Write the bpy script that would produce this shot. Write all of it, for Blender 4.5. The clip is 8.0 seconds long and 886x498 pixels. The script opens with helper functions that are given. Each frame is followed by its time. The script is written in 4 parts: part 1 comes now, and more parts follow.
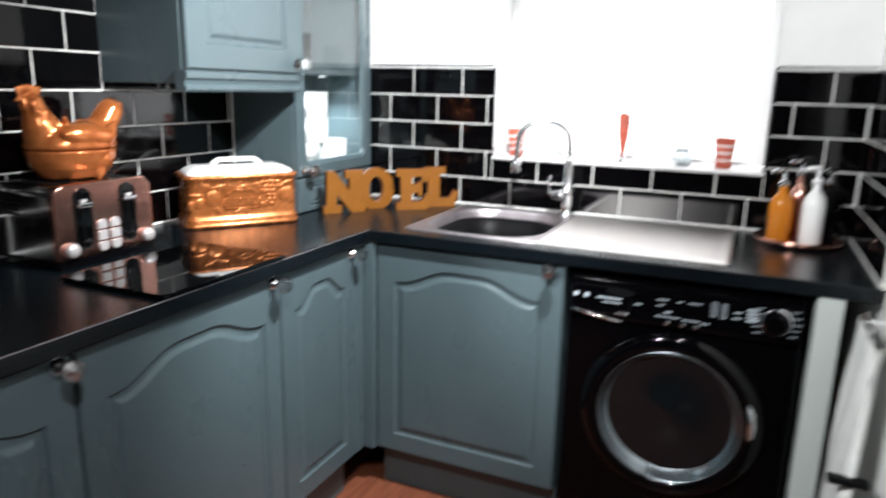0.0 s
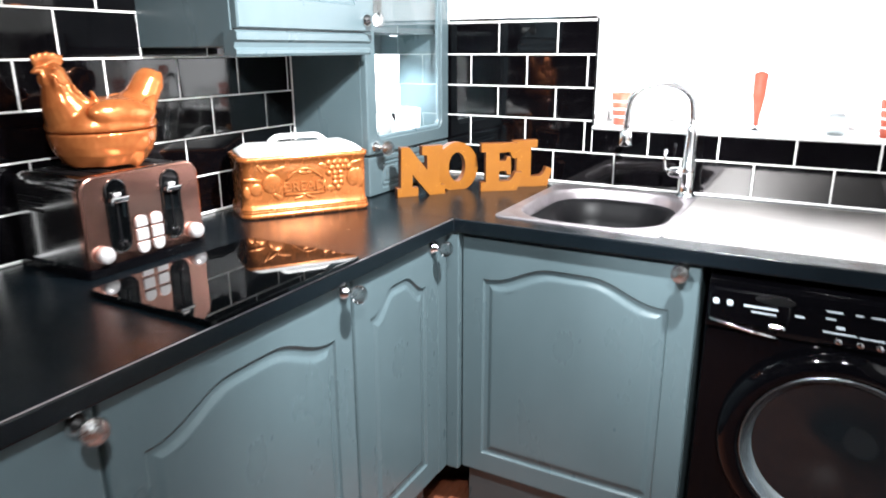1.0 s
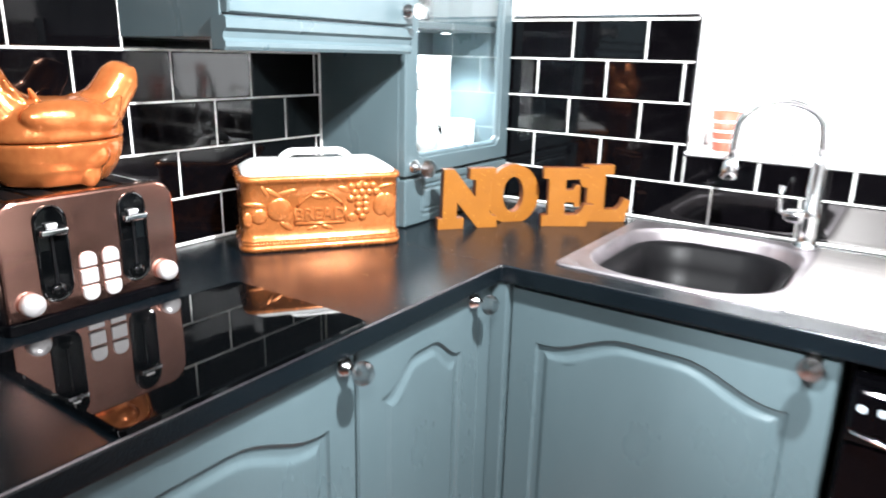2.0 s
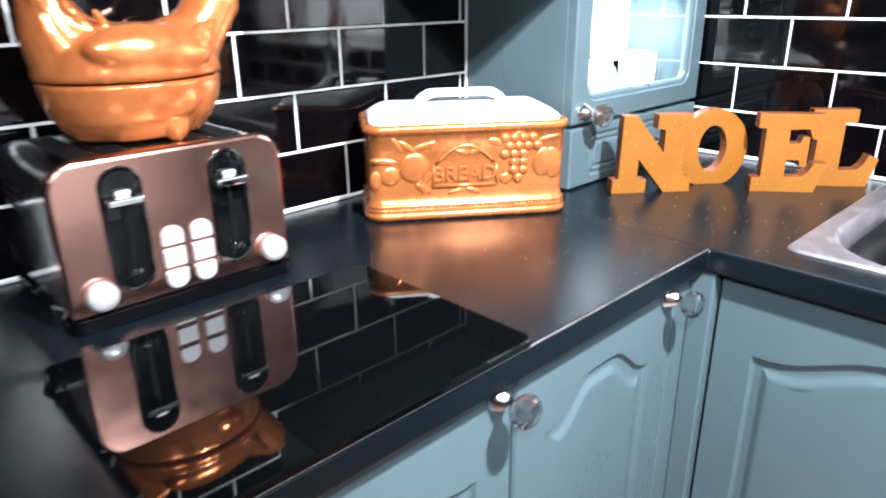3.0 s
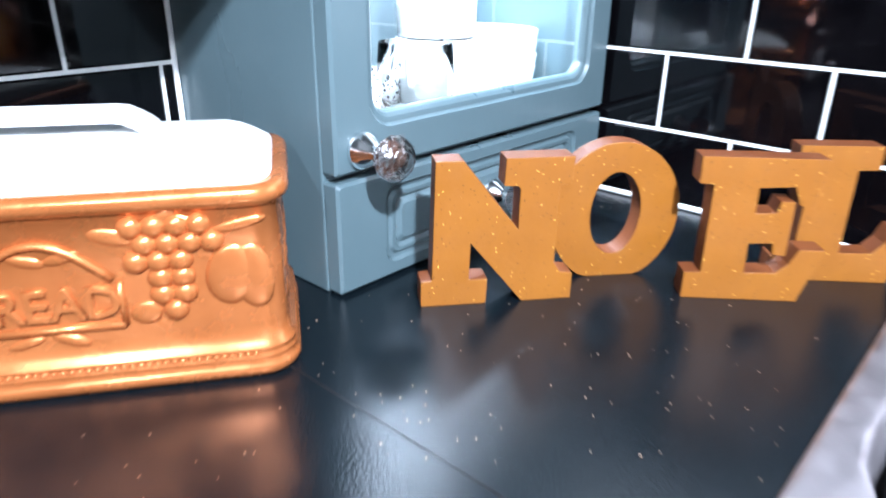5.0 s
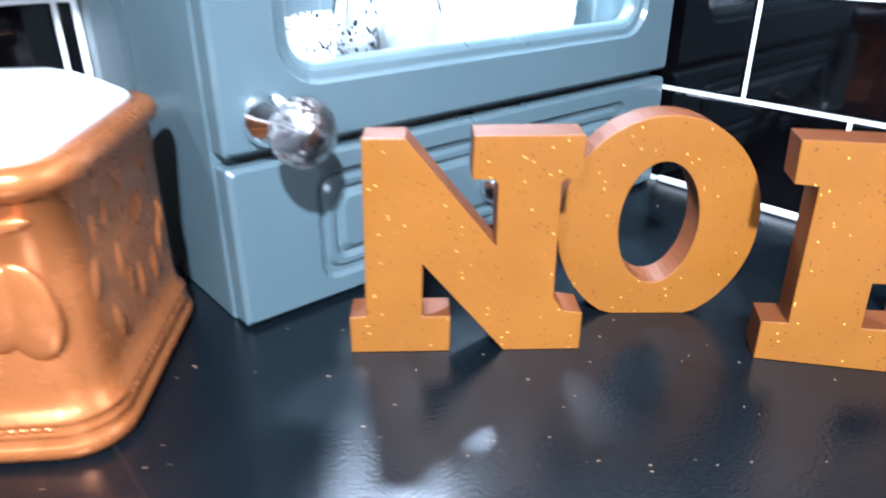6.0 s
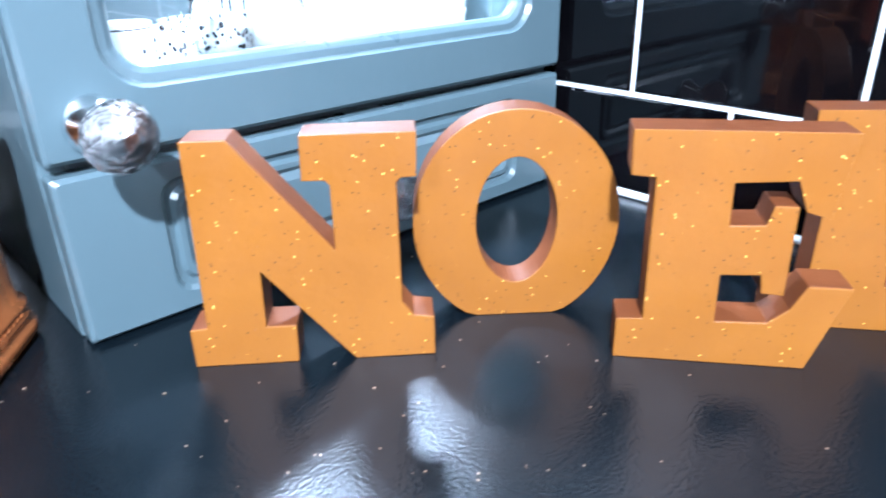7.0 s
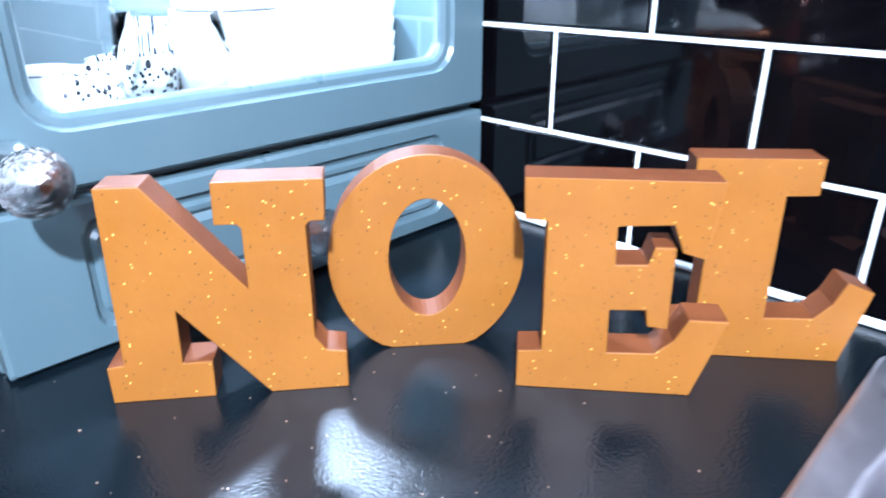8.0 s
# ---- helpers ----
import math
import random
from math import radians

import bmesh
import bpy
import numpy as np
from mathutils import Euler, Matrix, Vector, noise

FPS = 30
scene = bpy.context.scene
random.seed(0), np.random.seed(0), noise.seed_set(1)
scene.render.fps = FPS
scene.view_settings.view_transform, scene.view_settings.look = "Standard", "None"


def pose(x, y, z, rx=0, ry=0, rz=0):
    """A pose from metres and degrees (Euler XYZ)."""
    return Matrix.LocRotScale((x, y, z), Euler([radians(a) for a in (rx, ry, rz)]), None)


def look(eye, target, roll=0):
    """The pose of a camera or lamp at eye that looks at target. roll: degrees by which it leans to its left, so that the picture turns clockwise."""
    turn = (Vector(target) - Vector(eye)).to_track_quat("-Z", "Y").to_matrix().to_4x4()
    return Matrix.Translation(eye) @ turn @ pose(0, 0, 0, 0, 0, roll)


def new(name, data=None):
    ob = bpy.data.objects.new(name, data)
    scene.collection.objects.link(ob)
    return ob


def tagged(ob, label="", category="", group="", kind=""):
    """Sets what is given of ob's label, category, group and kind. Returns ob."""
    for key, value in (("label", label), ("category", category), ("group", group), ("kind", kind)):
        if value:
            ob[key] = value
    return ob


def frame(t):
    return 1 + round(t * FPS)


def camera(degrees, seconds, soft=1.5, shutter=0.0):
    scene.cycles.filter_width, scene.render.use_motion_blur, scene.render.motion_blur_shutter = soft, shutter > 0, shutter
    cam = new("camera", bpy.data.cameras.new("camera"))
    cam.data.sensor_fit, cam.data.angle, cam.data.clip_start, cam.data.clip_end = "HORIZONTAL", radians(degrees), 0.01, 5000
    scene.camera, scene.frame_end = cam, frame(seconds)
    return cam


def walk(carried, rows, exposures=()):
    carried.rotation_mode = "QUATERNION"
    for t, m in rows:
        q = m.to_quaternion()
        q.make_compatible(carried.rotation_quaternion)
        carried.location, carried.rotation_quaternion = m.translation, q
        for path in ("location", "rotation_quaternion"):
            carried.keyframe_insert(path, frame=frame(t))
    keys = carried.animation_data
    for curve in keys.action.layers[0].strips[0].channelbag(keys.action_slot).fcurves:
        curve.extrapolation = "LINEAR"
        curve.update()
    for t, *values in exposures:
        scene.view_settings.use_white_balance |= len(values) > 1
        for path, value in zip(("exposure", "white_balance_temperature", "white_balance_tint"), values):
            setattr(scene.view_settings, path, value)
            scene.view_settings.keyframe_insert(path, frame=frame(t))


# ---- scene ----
cam = camera(66.1, 8.0, soft=1.8, shutter=0.6)
PATH = [
    (0, (1.684, -2.437, 1.347), (0.894, -0.658, 0.888), 1.2),
    (0.5, (1.514, -2.342, 1.344), (0.619, -0.654, 0.753), -1.5),
    (1, (1.44, -2.16, 1.34), (0.513, -0.48, 0.776), -0.2),
    (2.3, (1.186, -1.728, 1.322), (0.049, -0.183, 0.755), 2.4),
    (2.5, (1.111, -1.694, 1.317), (-0.05, -0.18, 0.717), 3.5),
    (3, (1.033, -1.576, 1.278), (-0.313, -0.277, 0.571), -0.6),
    (3.5, (1.01, -1.39, 1.278), (-0.32, -0.054, 0.611), -0.2),
    (4, (0.98, -1.198, 1.25), (-0.317, 0.148, 0.539), -0.7),
    (4.5, (0.873, -1.048, 1.237), (-0.368, 0.336, 0.501), 0.9),
    (4.7, (0.824, -0.986, 1.236), (-0.366, 0.426, 0.468), 1.5),
    (5.8, (0.694, -0.709, 1.186), (-0.696, 0.47, 0.363), -1.1),
    (6, (0.689, -0.669, 1.169), (-0.699, 0.499, 0.326), -0.2),
    (6.2, (0.699, -0.644, 1.157), (-0.708, 0.498, 0.31), -0.7),
    (6.5, (0.708, -0.63, 1.154), (-0.692, 0.522, 0.311), 0.2),
    (7, (0.734, -0.595, 1.159), (-0.616, 0.627, 0.331), -1.4),
    (7.5, (0.743, -0.583, 1.168), (-0.57, 0.685, 0.35), -0.3),
    (8, (0.77, -0.583, 1.182), (-0.511, 0.737, 0.397), -0.2),
]
walk(cam, [(t, look(eye, target, roll)) for t, eye, target, roll in PATH],
     exposures=[(0.0, -0.75, 6500, 10), (0.5, -0.52, 6450, 10), (1.0, 0.20, 6450, 10), (2.5, 0.30, 6400, 10), (3.0, 0.40, 5950, 10), (4.0, 0.30, 6000, 10), (4.5, 0.15, 5700, 10), (6.0, 0.18, 5300, 10), (7.0, 0.38, 5100, 10), (8.0, 0.36, 5000, 10)])

# ---- light ----
CEIL = 2.32
world = bpy.data.worlds.new("world")
scene.world = world
world.use_nodes = True
world.node_tree.nodes["Background"].inputs["Color"].default_value = (0.75, 0.87, 1.0, 1)
world.node_tree.nodes["Background"].inputs["Strength"].default_value = 0.3


def lamp(name, kind, m, watts, colour=(1, 1, 1), size=0.05, cone=None):
    data = bpy.data.lights.new(name, kind)
    data.energy, data.color = watts, colour
    if kind == "AREA":
        data.shape, data.size, data.size_y = "RECTANGLE", size[0], size[1]
    else:
        data.shadow_soft_size = size
    if cone:
        data.spot_size, data.spot_blend = radians(cone), 0.6
    ob = new(name, data)
    ob.matrix_world = m
    return ob


# spotlights, each under its fitting; the third is added to brighten the right end
SPOTS = [((1.35, -1.13, 2.09), (0.40, -0.45, 0.95), 440, 84), ((1.60, -2.20, 2.12), (0.55, -1.45, 0.6), 150, 85), ((0.95, -2.45, 2.12), (1.92, -0.35, 0.95), 400, 50)]
for place, aim, watts, cone in SPOTS:
    lamp("spot_and_fill_light", "SPOT", look(place, aim), watts, (0.97, 0.985, 1.0), 0.035, cone)
# two small lights under the dresser's shelf
PUCKS = [((0.142, -0.298, 1.381), 28), ((0.138, -0.145, 1.381), 46)]
for place, watts in PUCKS:
    lamp("puck_light", "SPOT", look(place, (place[0] + 0.02, place[1], 1.0)), watts, (0.86, 0.94, 1.0), 0.024, 106)

# ---- materials ----
def mat(name, colour, rough=0.5, metal=0.0, spec=0.5, coat=0.0):
    m = bpy.data.materials.new(name)
    m.use_nodes = True
    b = m.node_tree.nodes["Principled BSDF"]
    b.inputs["Base Color"].default_value = (*colour, 1)
    b.inputs["Roughness"].default_value = rough
    b.inputs["Metallic"].default_value = metal
    b.inputs["Specular IOR Level"].default_value = spec
    b.inputs["Coat Weight"].default_value = coat
    return m


def node(m, kind, **inputs):
    n = m.node_tree.nodes.new(kind)
    for key, value in inputs.items():
        n.inputs[key.replace("_", " ")].default_value = value
    return n


def wear(m, dark, light, scale, detail=6.0, bump=0.0, bump_scale=None, rough=None, stretch=(1, 1, 1), low=0.35, high=0.65):
    """Mottle the colour between dark and light, vary the roughness and add fine relief."""
    links = m.node_tree.links
    b = m.node_tree.nodes["Principled BSDF"]
    co = m.node_tree.nodes.new("ShaderNodeTexCoord")
    mp = node(m, "ShaderNodeMapping", Scale=stretch)
    links.new(co.outputs["Object"], mp.inputs["Vector"])
    big = node(m, "ShaderNodeTexNoise", Scale=scale, Detail=detail, Roughness=0.6)
    links.new(mp.outputs["Vector"], big.inputs["Vector"])
    ramp = m.node_tree.nodes.new("ShaderNodeValToRGB")
    ramp.color_ramp.elements[0].position, ramp.color_ramp.elements[1].position = low, high
    ramp.color_ramp.elements[0].color, ramp.color_ramp.elements[1].color = (*dark, 1), (*light, 1)
    links.new(big.outputs["Fac"], ramp.inputs["Fac"])
    links.new(ramp.outputs["Color"], b.inputs["Base Color"])
    if rough:
        rr = node(m, "ShaderNodeMapRange", To_Min=rough[0], To_Max=rough[1], From_Min=0.3, From_Max=0.7)
        fine = node(m, "ShaderNodeTexNoise", Scale=scale * 3.1, Detail=4.0)
        links.new(mp.outputs["Vector"], fine.inputs["Vector"])
        links.new(fine.outputs["Fac"], rr.inputs["Value"])
        links.new(rr.outputs["Result"], b.inputs["Roughness"])
    if bump:
        grain = node(m, "ShaderNodeTexNoise", Scale=bump_scale or scale * 8, Detail=3.0)
        links.new(mp.outputs["Vector"], grain.inputs["Vector"])
        bp = node(m, "ShaderNodeBump", Strength=bump, Distance=0.002)
        links.new(grain.outputs["Fac"], bp.inputs["Height"])
        links.new(bp.outputs["Normal"], b.inputs["Normal"])
    return m


def glass(name, colour=(1, 1, 1), rough=0.0, ior=1.45):
    m = mat(name, colour, rough)
    b = m.node_tree.nodes["Principled BSDF"]
    b.inputs["Transmission Weight"].default_value = 1.0
    b.inputs["IOR"].default_value = ior
    return m


def speckled(m, colour, scale, size, metal=0.0):
    """Scatter small flecks of another colour over a material."""
    links, nodes = m.node_tree.links, m.node_tree.nodes
    b = nodes["Principled BSDF"]
    co = nodes.new("ShaderNodeTexCoord")
    v = node(m, "ShaderNodeTexVoronoi", Scale=scale)
    links.new(co.outputs["Object"], v.inputs["Vector"])
    near = nodes.new("ShaderNodeMath")
    near.operation = "LESS_THAN"
    near.inputs[1].default_value = size
    links.new(v.outputs["Distance"], near.inputs[0])
    pick = nodes.new("ShaderNodeSeparateColor")
    links.new(v.outputs["Color"], pick.inputs["Color"])
    some = nodes.new("ShaderNodeMath")
    some.operation = "LESS_THAN"
    some.inputs[1].default_value = 0.45
    links.new(pick.outputs["Red"], some.inputs[0])
    both = nodes.new("ShaderNodeMath")
    both.operation = "MULTIPLY"
    links.new(near.outputs[0], both.inputs[0])
    links.new(some.outputs[0], both.inputs[1])
    mix = nodes.new("ShaderNodeMix")
    mix.data_type = "RGBA"
    mix.inputs[7].default_value = (*colour, 1)
    old = b.inputs["Base Color"]
    if old.is_linked:
        links.new(old.links[0].from_socket, mix.inputs[6])
    else:
        mix.inputs[6].default_value = tuple(old.default_value)
    links.new(both.outputs[0], mix.inputs[0])
    links.new(mix.outputs[2], old)
    return m


PAINT = wear(mat("cabinet_paint", (0.067, 0.096, 0.1065), 0.30), (0.061, 0.089, 0.0985), (0.073, 0.104, 0.1145), 3.0, bump=0.04, bump_scale=140, rough=(0.25, 0.36), stretch=(1, 1, 0.35))
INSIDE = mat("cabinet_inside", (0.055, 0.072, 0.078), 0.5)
TILE = wear(mat("black_glazed_tile", (0.0012, 0.0011, 0.0014), 0.05, spec=0.42), (0.0008, 0.0007, 0.001), (0.0016, 0.0014, 0.0018), 9.0, bump=0.05, bump_scale=14, rough=(0.03, 0.09))
GROUT = wear(mat("white_grout", (0.72, 0.72, 0.70), 0.85), (0.60, 0.60, 0.58), (0.80, 0.80, 0.78), 25.0, bump=0.3, bump_scale=300)
SEALANT = mat("white_sealant", (0.82, 0.82, 0.80), 0.35)
WHITE = wear(mat("white_wall_paint", (0.80, 0.80, 0.79), 0.7), (0.77, 0.77, 0.76), (0.83, 0.83, 0.82), 4.0, bump=0.15, bump_scale=220)
# for the unseen ceiling, kept dark so that little light bounces off it
DIMMING_GREY = wear(mat("bounce_dimming_grey", (0.08, 0.085, 0.09), 0.7), (0.07, 0.075, 0.08), (0.09, 0.095, 0.10), 4.0, bump=0.15, bump_scale=220)
UPVC = mat("white_plastic", (0.84, 0.84, 0.84), 0.3)
WORKTOP = speckled(wear(mat("black_laminate", (0.003, 0.005, 0.007), 0.16, spec=0.40), (0.0020, 0.0036, 0.0050), (0.0030, 0.0050, 0.0068), 5.0, bump=0.16, bump_scale=420, rough=(0.17, 0.23)), (0.006, 0.007, 0.009), 420, 0.12)
# for the unseen end wall: a dark tone that dims reflections in black gloss
DIMMING_DARK = wear(mat("reflection_dimming_grey", (0.07, 0.07, 0.075), 0.7), (0.06, 0.06, 0.064), (0.08, 0.08, 0.086), 4.0, bump=0.15, bump_scale=220)
BLACK_GLASS = mat("black_glass", (0.001, 0.0012, 0.0014), 0.03, spec=0.5)
BLACK_GLOSS = mat("black_gloss_plastic", (0.0010, 0.0010, 0.0014), 0.05, spec=0.3)
BLACK_MATT = mat("black_plastic", (0.003, 0.003, 0.0035), 0.45, spec=0.12)
CHROME = mat("chrome", (0.85, 0.86, 0.88), 0.08, 1.0)
TAP_CHROME = mat("bright_tap_chrome", (0.90, 0.91, 0.92), 0.16, 1.0)
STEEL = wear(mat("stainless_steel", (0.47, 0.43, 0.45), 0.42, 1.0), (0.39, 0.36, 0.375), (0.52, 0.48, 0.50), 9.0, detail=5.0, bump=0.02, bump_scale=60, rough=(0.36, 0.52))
# the sink's steel made paler for the drainer: window glare put into its colour
GLARE_STEEL = wear(mat("brushed_steel_with_glare", (0.78, 0.75, 0.73), 0.43, 1.0), (0.74, 0.70, 0.68), (0.80, 0.77, 0.75), 30.0, rough=(0.41, 0.46), stretch=(0.3, 3, 1))
TOASTER_STEEL = mat("polished_steel", (0.42, 0.42, 0.43), 0.16, 1.0)
SATIN = mat("satin_silver", (0.55, 0.53, 0.53), 0.36, 0.5)
COPPER = wear(mat("brushed_copper", (0.66, 0.35, 0.28), 0.15, 1.0), (0.62, 0.325, 0.26), (0.70, 0.375, 0.30), 8.0, rough=(0.15, 0.21))
HEN_COPPER = wear(mat("copper_glaze", (0.52, 0.165, 0.05), 0.22, 0.6), (0.40, 0.108, 0.03), (0.58, 0.195, 0.06), 16.0, bump=0.22, bump_scale=75, rough=(0.14, 0.27))
BIN_COPPER = wear(mat("copper_enamel", (0.43, 0.138, 0.038), 0.34, 0.55), (0.37, 0.115, 0.030), (0.47, 0.155, 0.045), 14.0, bump=0.06, bump_scale=120, rough=(0.20, 0.32))
CERAMIC = mat("white_ceramic", (0.86, 0.86, 0.85), 0.12)
LETTER = speckled(speckled(wear(mat("orange_painted_wood", (0.192, 0.0685, 0.0066), 0.42, spec=0.35), (0.178, 0.0625, 0.0056), (0.206, 0.0750, 0.0076), 12.0, bump=0.12, bump_scale=180, rough=(0.36, 0.5)), (0.75, 0.45, 0.10), 190, 0.11), (0.045, 0.014, 0.006), 260, 0.15)
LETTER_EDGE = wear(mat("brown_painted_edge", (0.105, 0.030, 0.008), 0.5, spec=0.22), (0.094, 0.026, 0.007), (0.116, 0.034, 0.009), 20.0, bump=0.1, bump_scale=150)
CRYSTAL = glass("cut_crystal", (1, 1, 1), 0.0, 1.65)
THIN_GLASS = glass("thin_glass", (0.98, 1.0, 1.0), 0.01, 1.12)
FROSTED = glass("frosted_glass", (0.80, 0.84, 0.85), 0.35, 1.3)
CLEAR = glass("clear_glass", (0.97, 0.99, 0.99), 0.0, 1.45)
PANE = glass("window_glass", (1, 1, 1), 0.0, 1.1)
RED_POT = wear(mat("terracotta_red", (0.50, 0.09, 0.05), 0.5), (0.42, 0.07, 0.04), (0.56, 0.12, 0.07), 30)
FLOOR = wear(mat("red_brown_laminate", (0.24, 0.075, 0.04), 0.35), (0.12, 0.036, 0.02), (0.21, 0.07, 0.036), 7.0, bump=0.1, bump_scale=60, rough=(0.25, 0.45), stretch=(7, 0.6, 1))
AMBER = mat("amber_soap", (0.75, 0.26, 0.02), 0.12)
AMBER.node_tree.nodes["Principled BSDF"].inputs["Transmission Weight"].default_value = 0.35
CLOTH = wear(mat("white_cloth", (0.72, 0.74, 0.72), 0.85), (0.64, 0.66, 0.64), (0.80, 0.81, 0.79), 8.0, bump=0.3, bump_scale=400)
GREY_BOARD = mat("pale_grey_board", (0.46, 0.50, 0.48), 0.5)
JOINT = mat("joint_sealant", (0.010, 0.007, 0.006), 0.5, spec=0.2)
INK = mat("dark_print", (0.03, 0.03, 0.035), 0.4)
PRINT = mat("pale_print", (0.40, 0.45, 0.49), 0.4)
GLITTER = mat("gold_glitter", (0.55, 0.36, 0.24), 0.3, 0.7)
SKY = bpy.data.materials.new("bright_sky")
SKY.use_nodes = True
SKY.node_tree.nodes.clear()
glow = SKY.node_tree.nodes.new("ShaderNodeEmission")
glow.inputs["Color"].default_value, glow.inputs["Strength"].default_value = (0.96, 0.98, 1.0, 1), 5.0
SKY.node_tree.links.new(glow.outputs[0], SKY.node_tree.nodes.new("ShaderNodeOutputMaterial").inputs[0])


# ---- mesh helpers ----
from mathutils.geometry import tessellate_polygon


def put(name, bm, material, parent=None, label="", smooth=False, m=None, bevel=0.0, segments=2):
    """Link a bmesh as one mesh object."""
    bmesh.ops.recalc_face_normals(bm, faces=bm.faces)
    me = bpy.data.meshes.new(name)
    bm.to_mesh(me)
    bm.free()
    me.materials.append(material)
    if smooth:
        me.polygons.foreach_set("use_smooth", [True] * len(me.polygons))
    ob = new(name, me)
    if parent is not None:
        ob.parent = parent
    if m is not None:
        ob.matrix_basis = m
    if bevel:
        mod = ob.modifiers.new("bevel", "BEVEL")
        mod.width, mod.segments, mod.limit_method, mod.angle_limit = bevel, segments, "ANGLE", radians(40)
        mod.harden_normals = False
    if label:
        ob["label"] = label
    return ob


def part(name, bm, material, parent, label="", **kw):
    return put(name, bm, material, parent, label, **kw)


def base(name, m, label, category, group="", kind=""):
    """An empty at the foot of a thing."""
    ob = new(name)
    ob.empty_display_size = 0.05
    ob.matrix_basis = m
    return tagged(ob, label, category, group, kind)


def box(x0, x1, y0, y1, z0, z1, bm=None):
    bm = bm or bmesh.new()
    bmesh.ops.create_cube(bm, size=1, matrix=Matrix.Translation(((x0 + x1) / 2, (y0 + y1) / 2, (z0 + z1) / 2)) @ Matrix.Diagonal((x1 - x0, y1 - y0, z1 - z0, 1)))
    return bm


def loft(rings, bm=None, cap=True, closed=False):
    """Skin rings of equal length."""
    bm = bm or bmesh.new()
    rows = [[bm.verts.new(p) for p in r] for r in rings]
    n = len(rows[0])
    pairs = list(zip(rows, rows[1:])) + ([(rows[-1], rows[0])] if closed else [])
    for a, b in pairs:
        for i in range(n):
            bm.faces.new((a[i], a[(i + 1) % n], b[(i + 1) % n], b[i]))
    if cap and not closed:
        bm.faces.new(rows[0][::-1])
        bm.faces.new(rows[-1])
    return bm


def circle(r, n=24, x=0, y=0, z=0, ry=None):
    ry = r if ry is None else ry
    return [(x + r * math.cos(2 * math.pi * i / n), y + ry * math.sin(2 * math.pi * i / n), z) for i in range(n)]


def lathe(profile, n=28, bm=None, cap=True):
    """Turn (radius, height) pairs round z."""
    return loft([circle(max(r, 1e-4), n, z=z) for r, z in profile], bm, cap)


def round_rect(w, d, r, z=0, k=5, x=0, y=0):
    """A rounded rectangle about (x, y)."""
    pts = []
    for cx, cy, a0 in ((w / 2 - r, d / 2 - r, 0), (-w / 2 + r, d / 2 - r, 90), (-w / 2 + r, -d / 2 + r, 180), (w / 2 - r, -d / 2 + r, 270)):
        for i in range(k + 1):
            a = radians(a0 + 90 * i / k)
            pts.append((x + cx + r * math.cos(a), y + cy + r * math.sin(a), z))
    return pts


def tube(points, r, n=10, bm=None, cap=True, radii=None):
    """A round bar along a path."""
    pts = [Vector(p) for p in points]
    rings, side = [], None
    for i, p in enumerate(pts):
        t = (pts[min(i + 1, len(pts) - 1)] - pts[max(i - 1, 0)]).normalized()
        if side is None:
            side = t.orthogonal().normalized()
        side = (side - t * side.dot(t)).normalized()
        up = t.cross(side)
        rr = radii[i] if radii else r
        rings.append([p + (side * math.cos(2 * math.pi * k / n) + up * math.sin(2 * math.pi * k / n)) * rr for k in range(n)])
    return loft(rings, bm, cap)


def prism(outline, depth, hole=None, bm=None):
    """Extrude a flat outline (x, z) back along +y; hole is a second outline of the same length."""
    bm = bm or bmesh.new()
    front = [bm.verts.new((x, 0, z)) for x, z in outline]
    back = [bm.verts.new((x, depth, z)) for x, z in outline]
    n = len(outline)
    for i in range(n):
        bm.faces.new((front[i], front[(i + 1) % n], back[(i + 1) % n], back[i]))
    if hole:
        f2 = [bm.verts.new((x, 0, z)) for x, z in hole]
        b2 = [bm.verts.new((x, depth, z)) for x, z in hole]
        for i in range(n):
            j = (i + 1) % n
            bm.faces.new((f2[j], f2[i], b2[i], b2[j]))
            bm.faces.new((front[i], f2[i], f2[j], front[j]))
            bm.faces.new((back[j], b2[j], b2[i], back[i]))
    else:
        for tri in tessellate_polygon([[Vector((x, z, 0)) for x, z in outline]]):
            bm.faces.new([front[k] for k in tri])
            bm.faces.new([back[k] for k in tri][::-1])
    return bm


def ball(r, m, bm=None, u=16, v=10):
    bm = bm or bmesh.new()
    bmesh.ops.create_uvsphere(bm, u_segments=u, v_segments=v, radius=r, matrix=m)
    return bm


def scaled(x, y, z, sx, sy, sz, rx=0, ry=0, rz=0):
    return pose(x, y, z, rx, ry, rz) @ Matrix.Diagonal((sx, sy, sz, 1))


def text_mesh(words, size, depth, name):
    """Raised writing in the built-in font, in the xz plane facing -y, centred."""
    cu = bpy.data.curves.new(name, "FONT")
    cu.body, cu.size, cu.extrude, cu.align_x, cu.align_y, cu.resolution_u = words, size, depth, "CENTER", "CENTER", 2
    cu.bevel_depth = depth * 0.4
    ob = bpy.data.objects.new(name, cu)
    scene.collection.objects.link(ob)
    me = bpy.data.meshes.new_from_object(ob.evaluated_get(bpy.context.evaluated_depsgraph_get()))
    bpy.data.objects.remove(ob)
    bm = bmesh.new()
    bm.from_mesh(me)
    bmesh.ops.transform(bm, matrix=pose(0, 0, 0, 90), verts=bm.verts)
    return bm


# ---- setting ----
TOP = 0.91
LEFT_END, FAR_END, RIGHT = -3.4, 0.0, 2.005
WX0, WX1, WZ0, WZ1 = 0.80, 1.732, 1.104, 2.10
TILED = 1.430


